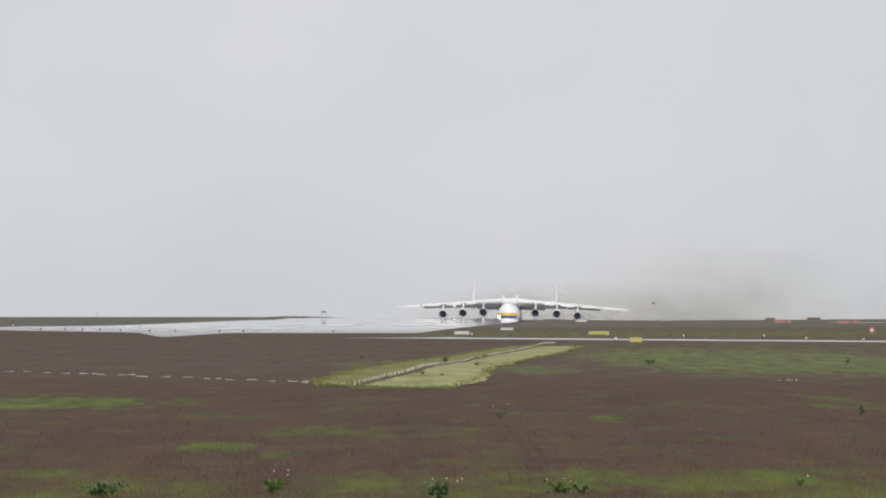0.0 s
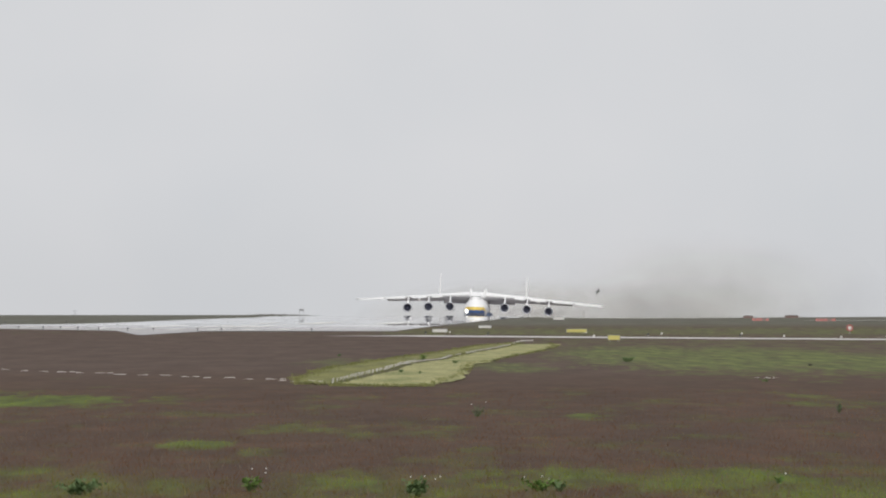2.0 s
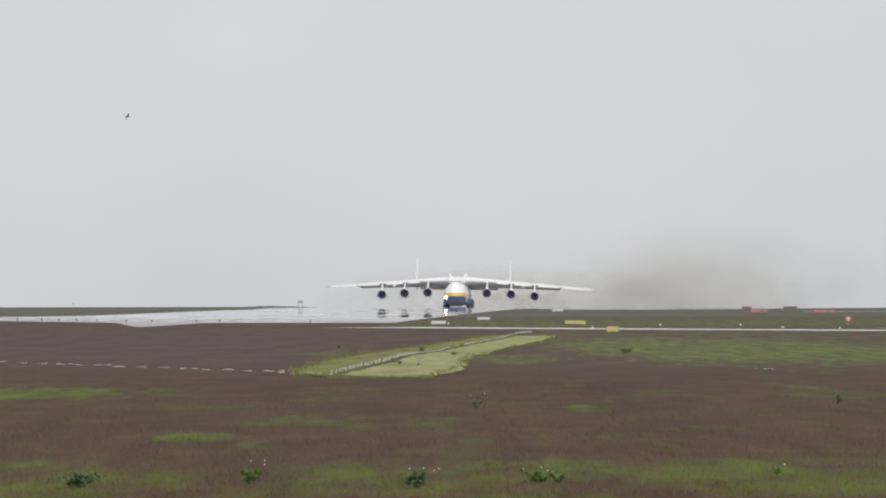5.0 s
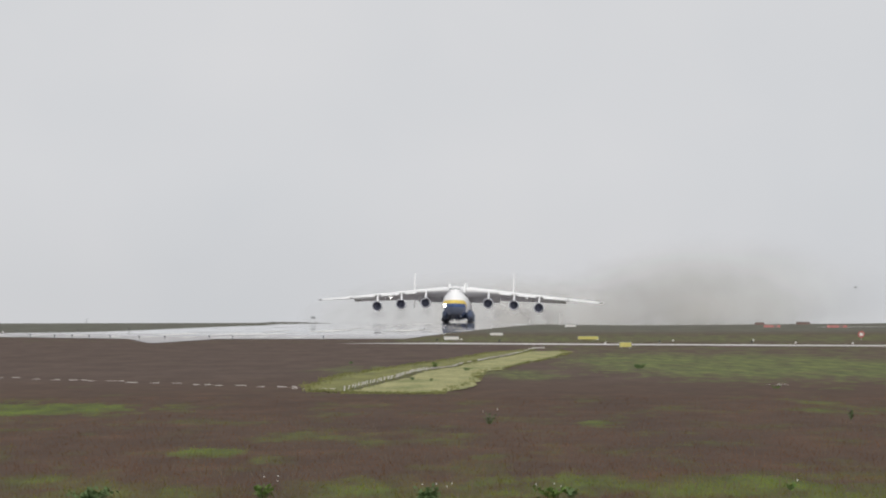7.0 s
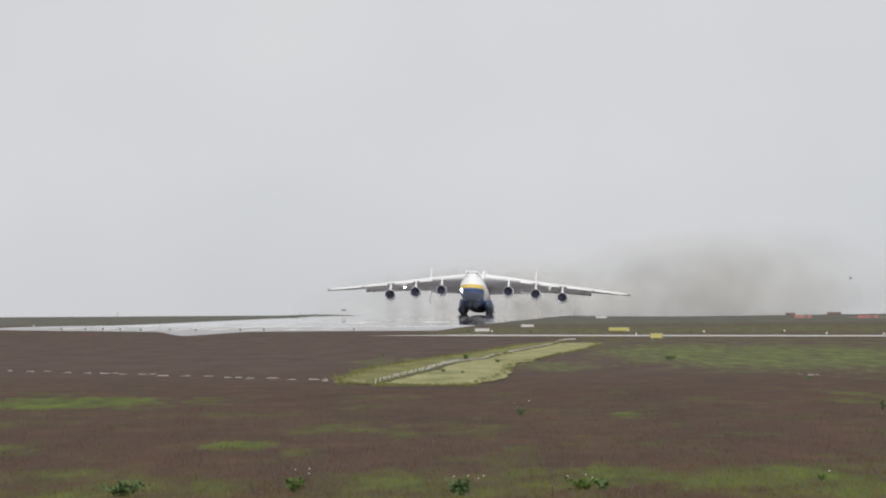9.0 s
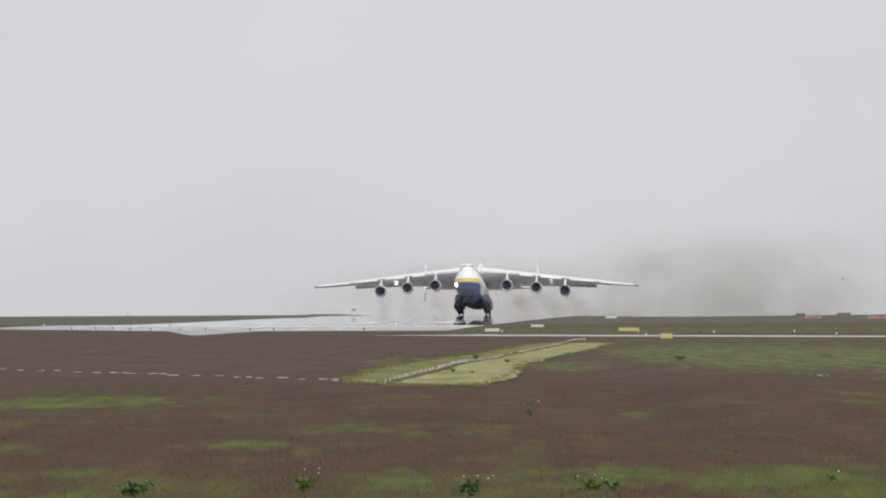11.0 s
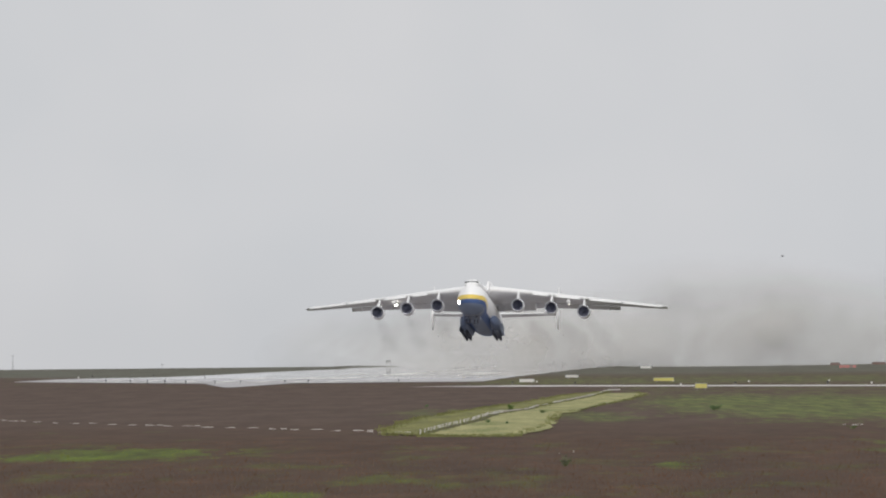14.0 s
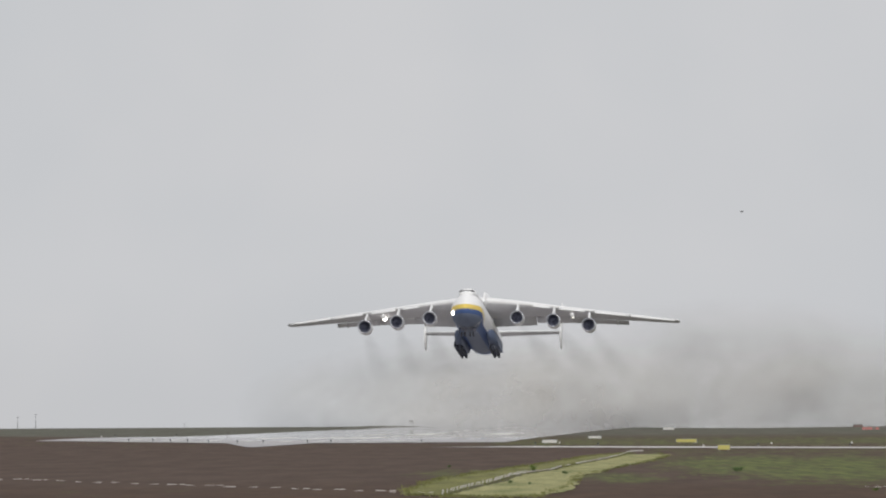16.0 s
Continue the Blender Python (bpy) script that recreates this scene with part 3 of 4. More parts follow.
def build_fixtures():
    board("guidance_sign", 21.6, 822, 1.32, 0.52, SIGN_YELLOW, "small yellow taxiway guidance sign beside the taxiway")
    board("guidance_sign", 21.3, 1005, 2.75, 0.42, SIGN_YELLOW, "long low yellow guidance sign in the grass", 0, 0)
    board("marker_board", 2.6, 1008, 2.0, 0.42, SIGN_WHITE, "low white marker board near the runway edge")
    board("marker_board", 9.9, 1135, 1.95, 0.36, SIGN_WHITE, "low white marker board on the grass slope")
    board("marker_board", 31, 1650, 2.4, 0.5, SIGN_WHITE, "far small white marker board on the rise")
    # a round red and white board on a stake
    x, y = 57.5, 985
    root = tagged(new("round_sign"), "round red and white board on a post by the taxiway", "sign")
    root.matrix_world = pose(x, y, ground_z(x, y), 0, 0, 0)
    bm = bmesh.new()
    rod(bm, (0, -0.03, 0.85), (0, 0.03, 0.85), 0.46, n=24)
    part("rim", bm, RED, root, "red disc", soft=False)
    bm = bmesh.new()
    rod(bm, (0, -0.05, 0.85), (0, -0.035, 0.85), 0.24, n=24)
    part("centre", bm, SIGN_WHITE, root, "white centre", soft=False)
    bm = bmesh.new()
    rod(bm, (0, 0.05, -0.2), (0, 0.05, 0.8), 0.05)
    part("post", bm, STEEL, root)
    # red barriers and faded sheds on the far rise
    for px, w, h, mat, label, yy in ((1363, 17, 4, DULL_RED, "faded red-brown equipment hut on the skyline", 1990), (1440, 24, 4, DULL_RED, "long faded red-brown equipment hut on the skyline", 1990),
                                     (1385, 30, 5, RED, "red barrier blocks on the grass", 1600), (1500, 36, 5, RED, "long red barrier on the grass", 1560)):
        x = (px - 784) / 13000 * yy
        wm, hm = w / 13000 * yy, h / 13000 * yy
        root = tagged(new("equipment_hut" if mat is DULL_RED else "barrier"), label, "hut" if mat is DULL_RED else "barrier")
        root.matrix_world = pose(x, yy, ground_z(x, yy))
        if mat is DULL_RED:
            bm = bmesh.new()
            box(bm, 0, 0, hm / 2 - 0.1, wm, 1.6, hm + 0.2, 0.03)
            part("wall", bm, mat, root, soft=False)
            bm = bmesh.new()
            box(bm, 0, 0, hm + 0.05, wm + 0.2, 1.8, 0.10, 0.02)
            part("roof", bm, STEEL, root, soft=False)
        else:
            k = 5
            for i in range(k):
                bm = bmesh.new()
                cx = (i - (k - 1) / 2) * wm / k
                cross = wm / k * 0.46
                loft(bm, [[(cx - cross, dy, dz), (cx + cross, dy, dz), (cx + cross * 0.9, dy * 0.5, hm * 0.7 + 0.1), (cx - cross * 0.9, dy * 0.5, hm * 0.7 + 0.1)] for dy, dz in ((-0.3, 0), (0.3, 0))])
                part("block", bm, RED if i != 3 else DULL_RED, root, soft=False)
    # tarmac strip seen behind the long barrier, and a pale bar lying by the taxiway
    ribbon("far_apron", (85, 1600), (150, 1585), 20, 0.06, CONCRETE, "pale far apron edge on the rise", "apron", 6)
    ribbon("apron_strip", (59.5, 905), (75, 890), 12, 0.10, CONCRETE, "short pale concrete strip off the taxiway", "apron", 6)
    # lamp heads along the runway's end and edges
    lamp = tagged(new("runway_lamp"), "small dark runway lamp on a short stem", "lamp", "runway lamps")
    bm = bmesh.new()
    rod(bm, (0, 0, -0.1), (0, 0, 0.28), 0.05)
    part("stem", bm, STEEL, lamp)
    bm = bmesh.new()
    rod(bm, (0, 0, 0.26), (0, 0, 0.38), 0.13, 0.10, 12)
    bmesh.ops.create_uvsphere(bm, u_segments=10, v_segments=6, radius=0.11, matrix=Matrix.Translation((0, 0, 0.40)))
    part("head", bm, DARK, lamp)
    spots = [(x, NEAR_END - 2) for x in (-58.0, -54.5, -52.0, -49.5, -46.5, -42.3, -38.6, -32.2, -28.8)] + [(-15.6, 1050), (8.5, 930), (0.6, 960)]
    spots += [(runway_x(y) - 38, y) for y in (1180, 1300, 1420)] + [(28, 905), (38.5, 885), (3.0, 1050)]
    for i, (x, y) in enumerate(spots):
        m = pose(x, y, ground_z(x, y) + 0.06)
        if i == 0:
            lamp.matrix_world = m
        else:
            copy_thing(lamp, m)
    # white edge markers on the slope
    bm = bmesh.new()
    loft(bm, [[(s * r, -0.1, z), (s * -r, -0.1, z), (s * -r, 0.1, z), (s * r, 0.1, z)] for s, r, z in ((1, 0.12, -0.1), (1, 0.11, 0.11), (1, 0.07, 0.17))])
    me = mesh_of("edge_marker", bm)
    me.materials.append(SIGN_WHITE)
    for px, yy in ((1210, 985), (1352, 985), (1076, 1020), (1528, 905), (835, 1030), (1090, 930), (24, 1250), (1427, 925)):
        x = (px - 784) / 13000 * yy
        ob = tagged(new("edge_marker", me), "small white edge marker in the grass", "marker", "edge markers")
        ob.matrix_world = pose(x, yy, ground_z(x, yy) + 0.06)
    # a pale box on legs at the far end of the side strip
    x, y = (573 - 784) / 13000 * 2080, 2080
    root = tagged(new("antenna_box"), "pale grey antenna box on four legs on the skyline", "antenna")
    root.matrix_world = pose(x, y, ground_z(x, y))
    bm = bmesh.new()
    box(bm, 0, 0, 1.75, 1.3, 1.0, 0.65, 0.04)
    part("cabinet", bm, STEEL, root, soft=False)
    for sx in (-0.6, 0.6):
        for sy in (-0.4, 0.4):
            bm = bmesh.new()
            rod(bm, (sx, sy, -0.2), (sx, sy, 1.45), 0.035)
            part("leg", bm, STEEL, root)
    # thin masts far off on the side field
    for px, h in ((-92, 4.2), (-124, 3.4), (172, 1.2)):
        x, y = (px - 784) / 13000 * 2060, 2060
        root = tagged(new("thin_mast"), "thin grey mast on the far field", "mast")
        root.matrix_world = pose(x, y, ground_z(x, y))
        bm = bmesh.new()
        rod(bm, (0, 0, -0.3), (0, 0, h), 0.09, 0.05, 8)
        part("pole", bm, STEEL, root)
        bm = bmesh.new()
        box(bm, 0, 0, h * 0.93, 0.9, 0.08, 0.08)
        part("crossbar", bm, STEEL, root, soft=False)


build_fixtures()


def smoke_skin(bm, w, h, seed):
    """A billowing sheet, bowed and uneven."""
    nx, nz = 26, 14
    grid = []
    for j in range(nz + 1):
        row = []
        for i in range(nx + 1):
            u, v = i / nx * 2 - 1, j / nz * 2 - 1
            bow = (u * u + 0.6 * v * v) * w * 0.22
            lump = noise.noise((u * 2.3, v * 1.9, seed)) * w * 0.10
            row.append(bm.verts.new((u * w / 2, bow + lump, (v + 1) * h / 2)))
        grid.append(row)
    fill_sheet(bm, grid)


def fill_sheet(bm, grid):
    """Faces and an even 0 to 1 layout for a grid of vertices."""
    uv = bm.loops.layers.uv.verify()
    nz, nx = len(grid) - 1, len(grid[0]) - 1
    for j in range(nz):
        for i in range(nx):
            f = bm.faces.new((grid[j][i], grid[j][i + 1], grid[j + 1][i + 1], grid[j + 1][i]))
            for lp, (du, dv) in zip(f.loops, ((0, 0), (1, 0), (1, 1), (0, 1))):
                lp[uv].uv = ((i + du) / nx, (j + dv) / nz)


# ---- the aircraft ----
# local space: the nose towards -Y, wheels on z = 0, main gear round the origin
HULL = [(-36.6, 5.0, 0.15, 0.15), (-36.3, 5.0, 0.85, 0.9), (-35.6, 5.05, 1.55, 1.65), (-34.4, 5.2, 2.3, 2.45), (-32.6, 5.55, 3.05, 3.4), (-30.5, 5.85, 3.5, 3.95),
        (-27.5, 6.0, 3.75, 4.15), (-22, 6.05, 3.85, 4.25), (-10, 6.05, 3.85, 4.25), (10, 6.05, 3.85, 4.25), (18, 6.35, 3.7, 3.95), (25, 6.95, 3.2, 3.35),
        (32, 7.8, 2.4, 2.5), (37, 8.5, 1.5, 1.6), (40.5, 9.0, 0.6, 0.7), (41.2, 9.1, 0.1, 0.12)]


def oval(cx, y, cz, hw, hh, n=40, power=2.35):
    ring = []
    for i in range(n):
        a = 2 * math.pi * i / n
        c, s = math.cos(a), math.sin(a)
        ring.append((cx + hw * math.copysign(abs(c) ** (2 / power), c), y, cz + hh * math.copysign(abs(s) ** (2 / power), s)))
    return ring


def foil(x, y0, chord, z, thick, twist=0.0, n=10):
    """A wing section at x: a ring in the YZ plane from leading to trailing edge and back."""
    ring = []
    pts = [0.5 - 0.5 * math.cos(math.pi * i / n) for i in range(n + 1)]

    def t(u):
        return thick * chord * 5 * (0.2969 * math.sqrt(u) - 0.126 * u - 0.3516 * u * u + 0.2843 * u ** 3 - 0.1036 * u ** 4)
    for u in pts:
        ring.append((x, y0 + u * chord, z + t(u) * 1.15 - twist * (u - 0.3) * chord))
    for u in pts[-2:0:-1]:
        ring.append((x, y0 + u * chord, z - t(u) * 0.85 - twist * (u - 0.3) * chord))
    return ring


# half span: x, leading edge y, chord, z, thickness
WING = [(0.0, -13.2, 17.8, 10.65, 0.155), (3.6, -12.6, 17.0, 10.55, 0.155), (13.0, -7.6, 12.6, 10.05, 0.14), (20.5, -3.4, 10.2, 9.5, 0.125), (30, 2.1, 7.9, 8.85, 0.11),
        (40, 8.0, 5.6, 8.1, 0.10), (44.4, 10.6, 4.4, 7.8, 0.095), (45.2, 11.8, 3.0, 7.75, 0.08)]


def two_tone(me, top, under):
    """Faces that look down take the second material."""
    me.materials.clear()
    me.materials.append(top)
    me.materials.append(under)
    for p in me.polygons:
        p.material_index = 1 if p.normal.z < -0.7 else 0


def incidence(x):
    return 0.095 - 0.0014 * abs(x)


def wing_at(x):
    return curve_at(WING, abs(x))


def build_engine(parent, x):
    le, chord, z, thick = wing_at(x)
    ez = {0: 6.3, 1: 6.0, 2: 5.45}[0 if abs(x) < 12 else 1 if abs(x) < 20 else 2]
    y0 = le - 5.4
    bm = bmesh.new()
    prof = [(0.0, 1.34), (0.18, 1.48), (0.7, 1.58), (1.7, 1.62), (3.0, 1.58), (4.2, 1.45), (4.3, 1.20), (5.6, 0.98), (6.6, 0.72), (6.7, 0.3)]
    rings = [[(x + r * math.cos(a), y0 + y, ez + r * math.sin(a)) for a in (2 * math.pi * i / 32 for i in range(32))] for y, r in prof]
    loft(bm, rings, cap=False)
    nac = part("nacelle", bm, WHITE, parent, "white engine nacelle")
    HUNG.append((x, nac))
    bm = bmesh.new()
    lip = [(0.02, 1.345), (-0.08, 1.44), (0.0, 1.52), (0.25, 1.575)]
    loft(bm, [[(x + r * math.cos(a), y0 + y, ez + r * math.sin(a)) for a in (2 * math.pi * i / 32 for i in range(32))] for y, r in lip], cap=False)
    part("inlet_lip", bm, METAL, nac, "bare metal inlet lip")
    bm = bmesh.new()
    loft(bm, [[(x + r * math.cos(a), y0 + y, ez + r * math.sin(a)) for a in (2 * math.pi * i / 32 for i in range(32))] for y, r in ((0.0, 1.345), (0.5, 1.26), (1.3, 1.24))], cap=False)
    part("inlet_duct", bm, INLET, nac, "dark inlet lining")
    bm = bmesh.new()
    rod(bm, (x, y0 + 1.32, ez), (x, y0 + 1.38, ez), 1.25, n=32)
    for i in range(20):
        turn = Matrix.Rotation(2 * math.pi * i / 20, 4, "Y")
        bmesh.ops.create_cube(bm, size=1.0, matrix=Matrix.Translation((x, y0 + 1.22, ez)) @ turn @ Matrix.Translation((0, 0, 0.75)) @ Matrix.Rotation(0.7, 4, "Z") @ Matrix.Diagonal((0.2, 0.03, 0.95, 1)))
    part("fan", bm, FAN, nac, "dark fan blades", soft=False)
    bm = bmesh.new()
    rod(bm, (x, y0 + 1.3, ez), (x, y0 + 0.65, ez), 0.36, 0.03, 16)
    part("spinner", bm, FAN, nac)
    bm = bmesh.new()
    loft(bm, [[(x - 0.22, y0 + 1.2, ez + 1.6), (x + 0.22, y0 + 1.2, ez + 1.6), (x + 0.22, y0 + 5.2, ez + 1.0), (x - 0.22, y0 + 5.2, ez + 1.0)],
              [(x - 0.18, le - 0.6, z - 0.15), (x + 0.18, le - 0.6, z - 0.15), (x + 0.18, le + 4.4, z - 0.4), (x - 0.18, le + 4.4, z - 0.4)]])
    HUNG.append((x, part("pylon", bm, WHITE, parent, "white engine pylon", soft=False)))


def wheel(parent, x, y, r=0.64, w=0.46, z=None):
    z = r if z is None else z
    bm = bmesh.new()
    prof = [(-w / 2, r * 0.55), (-w / 2, r * 0.86), (-w * 0.36, r * 0.97), (0, r), (w * 0.36, r * 0.97), (w / 2, r * 0.86), (w / 2, r * 0.55)]
    loft(bm, [[(x + dx, y + rr * math.cos(a), z + rr * math.sin(a)) for a in (2 * math.pi * i / 20 for i in range(20))] for dx, rr in prof])
    ty = part("tyre", bm, TYRE, parent, "black rubber tyre")
    bm = bmesh.new()
    rod(bm, (x - w * 0.42, y, z), (x + w * 0.42, y, z), r * 0.54, n=14)
    part("rim", bm, GEARGREY, ty, "grey wheel rim")


WINGS = []
HUNG = []


def build_aircraft():
    plane = tagged(new("cargo_aircraft"), "huge white six-engined cargo aircraft with yellow and blue bands", "aircraft")
    bm = bmesh.new()
    loft(bm, [[(px * (1 - 0.40 * max(0.0, (pz - z) / h) ** 1.6), py, pz if pz > z else z + 0.94 * (pz - z)) for px, py, pz in oval(0, y, z, w, h)] for y, z, w, h in HULL])
    hull = part("fuselage", bm, LIVERY, plane, "white fuselage with a yellow and a blue band")
    # cockpit hump with its row of windows
    bm = bmesh.new()
    hump = [(-32.2, 8.7, 0.8, 0.2), (-31.5, 9.1, 1.45, 0.85), (-30.2, 9.45, 1.85, 1.3), (-27, 9.7, 2.05, 1.45), (-16, 9.8, 2.2, 1.45), (-8, 9.7, 2.2, 1.4), (2, 9.4, 1.9, 1.2), (10, 9.2, 1.2, 0.8)]
    loft(bm, [oval(0, y, z, w, h, 24, 2.1) for y, z, w, h in hump])
    deck = part("upper_deck", bm, WHITE, plane, "white raised upper deck")
    for i in range(7):
        a = radians(-66 + 22 * i)
        bm = bmesh.new()
        cx, cy = 1.65 * math.sin(a), -30.35 - 1.05 * math.cos(a)
        box(bm, cx, cy, 9.98 - 0.02 * abs(i - 3), 0.55, 0.10, 0.46, 0.03, Matrix.Rotation(a, 4, "Z") @ Matrix.Rotation(radians(38), 4, "X"))
        part("cockpit_window", bm, WINDOW, deck, "dark cockpit window", soft=False)
    # visor seam
    bm = bmesh.new()
    loft(bm, [[(px * (1 - 0.40 * max(0.0, (pz - 5.9) / h) ** 1.6), py, pz) for px, py, pz in oval(0, y, 5.9, w, h)] for y, w, h in ((-29.95, 3.60, 4.06), (-29.85, 3.615, 4.075), (-29.75, 3.62, 4.08))], cap=False)
    part("visor_seam", bm, UNDER, hull, "thin grey seam of the hinged nose")
    # wing root fairings
    for s in (-1, 1):
        bm = bmesh.new()
        loft(bm, [oval(s * cx, y, z, w, h, 20, 2.0) for y, cx, z, w, h in ((-15.5, 2.4, 10.0, 0.3, 0.3), (-13, 2.5, 11.0, 0.45, 1.6), (-6, 2.7, 11.2, 0.55, 1.85), (3, 2.6, 10.7, 0.5, 1.2), (8, 2.4, 9.9, 0.3, 0.4))])
        part("root_fairing", bm, WHITE, plane, "white wing root fairing")
    # wings with slats and lowered flaps
    for s in (-1, 1):
        bm = bmesh.new()
        fine = []
        for a, c in zip(WING, WING[1:]):
            k = 4 if c[0] - a[0] > 3 else 1
            fine += [tuple(p + (q - p) * i / k for p, q in zip(a, c)) for i in range(k)]
        fine.append(WING[-1])
        loft(bm, [foil(s * x, y, c, z - 0.3 * c * incidence(x), th, incidence(x)) for x, y, c, z, th in fine])
        wing = part("wing", bm, WHITE, plane, "white wing, grey underneath")
        WINGS.append((s, wing))
        two_tone(wing.data, WHITE, UNDER)
        for xa, xc in ((13.0, 16.8), (18.7, 24.4), (26.6, 34.2), (34.5, 44.2)):
            bm = bmesh.new()
            rings = []
            for i in range(5):
                x = xa + (xc - xa) * i / 4
                y, c, z, th = wing_at(x)
                k = 0.55 if x < 12.9 else 1.0 - 0.35 * max(0, x - 26) / 17
                rings.append(foil(s * x, y - 0.75 * k, 2.0 * k, z - 0.30 * k, 0.16, -0.5, 6))
            loft(bm, rings)
            part("slat", bm, WHITE, wing, "white lowered leading-edge slat")
        for xa, xc in ((2.9, 12.9), (12.9, 23.4), (23.4, 33.6)):
            bm = bmesh.new()
            rings = []
            for i in range(5):
                x = xa + (xc - xa) * i / 4
                y, c, z, th = wing_at(x)
                inner = xa < 4
                fc = 5.2 - 0.12 * x if inner else c * 0.20 + 0.5
                rings.append(foil(s * x, y + c - (2.2 if inner else 0.5), fc, z - (1.45 if inner else 0.40 + 0.9 * c * incidence(x)), 0.10, 0.50 if inner else 0.36, 6))
            loft(bm, rings)
            part("flap", bm, UNDER, wing, "lowered grey flap")
            for f in (0.2, 0.75):
                x = xa + (xc - xa) * f
                y, c, z, th = wing_at(x)
                bm = bmesh.new()
                loft(bm, [oval(s * x, yy, zz, w, h, 10, 2) for yy, zz, w, h in ((y + c * 0.55, z - 0.55, 0.05, 0.06), (y + c * 0.75, z - 0.75, 0.2, 0.32), (y + c + 0.6, z - 1.1, 0.2, 0.34), (y + c + 2.0, z - 1.5, 0.05, 0.06))])
                part("flap_track", bm, UNDER, wing, "grey flap track fairing")
        for x in (9.85, 17.75, 25.5):
            build_engine(plane, s * x)
        # tail
        bm = bmesh.new()
        loft(bm, [foil(s * x, y, c, z, th) for x, y, c, z, th in ((0, 31.8, 8.2, 9.8, 0.10), (2, 32.4, 7.8, 10.1, 0.10), (15.8, 37.0, 4.6, 10.75, 0.09))])
        st = part("stabiliser", bm, WHITE, plane, "white tailplane, grey underneath")
        two_tone(st.data, WHITE, UNDER)
        bm = bmesh.new()
        rings = []
        for zz, yy, c, th in ((7.0, 38.2, 3.6, 0.05), (8.4, 36.8, 6.0, 0.09), (10.7, 36.2, 7.2, 0.10), (14.5, 38.8, 5.6, 0.10), (17.9, 41.2, 3.9, 0.09), (18.25, 41.9, 2.9, 0.05)):
            ring = foil(0, yy, c, 0, th)
            rings.append([(s * 15.9 + (p[2]) * 1.0, p[1], zz) for p in ring])
        loft(bm, rings)
        fin = part("fin", bm, WHITE, plane, "white upright tail fin")
        bm = bmesh.new()
        box(bm, s * 15.9, 43.2, 13.4, 0.16, 0.06, 6.5)
        part("rudder_hinge", bm, UNDER, fin, soft=False)
        # main gear in its side fairing
        bm = bmesh.new()
        loft(bm, [oval(s * cx, y, z, w, h, 18, 2.6) for y, cx, z, w, h in ((-13, 3.3, 3.2, 0.3, 0.5), (-10, 3.7, 3.0, 0.95, 1.35), (-5, 3.8, 2.9, 1.15, 1.6), (7, 3.8, 2.9, 1.15, 1.6), (11, 3.7, 3.1, 0.9, 1.3), (14, 3.3, 3.4, 0.3, 0.5))])
        part("gear_fairing", bm, GEARBLUE, plane, "dark blue landing gear fairing")
        for k in range(7):
            y = -6.6 + 2.05 * k
            bm = bmesh.new()
            rod(bm, (s * 3.75, y + 0.2, 2.0), (s * 3.75, y, 0.64), 0.20)
            rod(bm, (s * 3.1, y, 0.64), (s * 4.4, y, 0.64), 0.12)
            leg = part("main_gear_leg", bm, GEARGREY, plane, "grey main gear leg")
            wheel(leg, s * 3.28, y)
            wheel(leg, s * 4.24, y)
        bm = bmesh.new()
        box(bm, s * 5.0, 0, 1.75, 0.07, 13.5, 1.3, 0.02, Matrix.Rotation(radians(s * -12), 4, "Y"))
        part("gear_door", bm, GEARBLUE, plane, "dark blue open gear door", soft=False)
        # nose gear
        bm = bmesh.new()
        rod(bm, (s * 0.95, -28.0, 2.6), (s * 0.95, -28.6, 0.6), 0.17)
        rod(bm, (s * 0.45, -28.6, 0.6), (s * 1.45, -28.6, 0.6), 0.10)
        leg = part("nose_gear_leg", bm, GEARGREY, plane, "grey nose gear leg")
        wheel(leg, s * 0.58, -28.6, 0.58, 0.40)
        wheel(leg, s * 1.34, -28.6, 0.58, 0.40)
        bm = bmesh.new()
        box(bm, s * 1.95, -27.6, 1.55, 0.06, 3.2, 1.2, 0.02, Matrix.Rotation(radians(s * -10), 4, "Y"))
        part("gear_door", bm, GEARBLUE, plane, "dark blue open gear door", soft=False)
        # dark panel painted in place of the shaded bay opening
        bm = bmesh.new()
        box(bm, s * 1.0, -26.6, 1.92, 1.3, 4.4, 0.10, 0.02)
        part("gear_bay_shade", bm, FAN, plane, "dark panel standing in for the shaded nose gear bay", soft=False)
        # lamps
        y, c, z, th = wing_at(21.6)
        bm = bmesh.new()
        rod(bm, (s * 21.6, y + 3.2, z - 0.86), (s * 21.6, y + 3.7, z - 0.86), 0.40 if s < 0 else 0.24, n=18)
        part("wing_lamp", bm, LAMP if s < 0 else LAMP_DIM, plane, "lit landing lamp under the wing", soft=False)
        bm = bmesh.new()
        rod(bm, (s * 21.6, y + 3.7, z - 0.86), (s * 21.6, y + 4.6, z - 0.2), 0.2, 0.15, n=12)
        part("lamp_housing", bm, UNDER, plane, "grey lamp housing")
        # hood added to block the lamp from view until the nose lifts
        bm = bmesh.new()
        loft(bm, [oval(s * 21.6, yy, z - 0.78, w, h, 14, 2.2) for yy, w, h in ((y - 0.5, 0.12, 0.14), (y - 0.15, 0.50, 0.55), (y + 0.5, 0.52, 0.48), (y + 1.2, 0.2, 0.2))])
        part("added_lamp_hood", bm, WHITE, plane, "white hood added to hide the wing lamp at level pitch")
    bm = bmesh.new()
    rod(bm, (-2.75, -33.35, 4.75), (-2.6, -32.5, 4.75), 0.50, n=20)
    part("nose_lamp", bm, LAMP, plane, "bright landing lamp on the nose", soft=False)
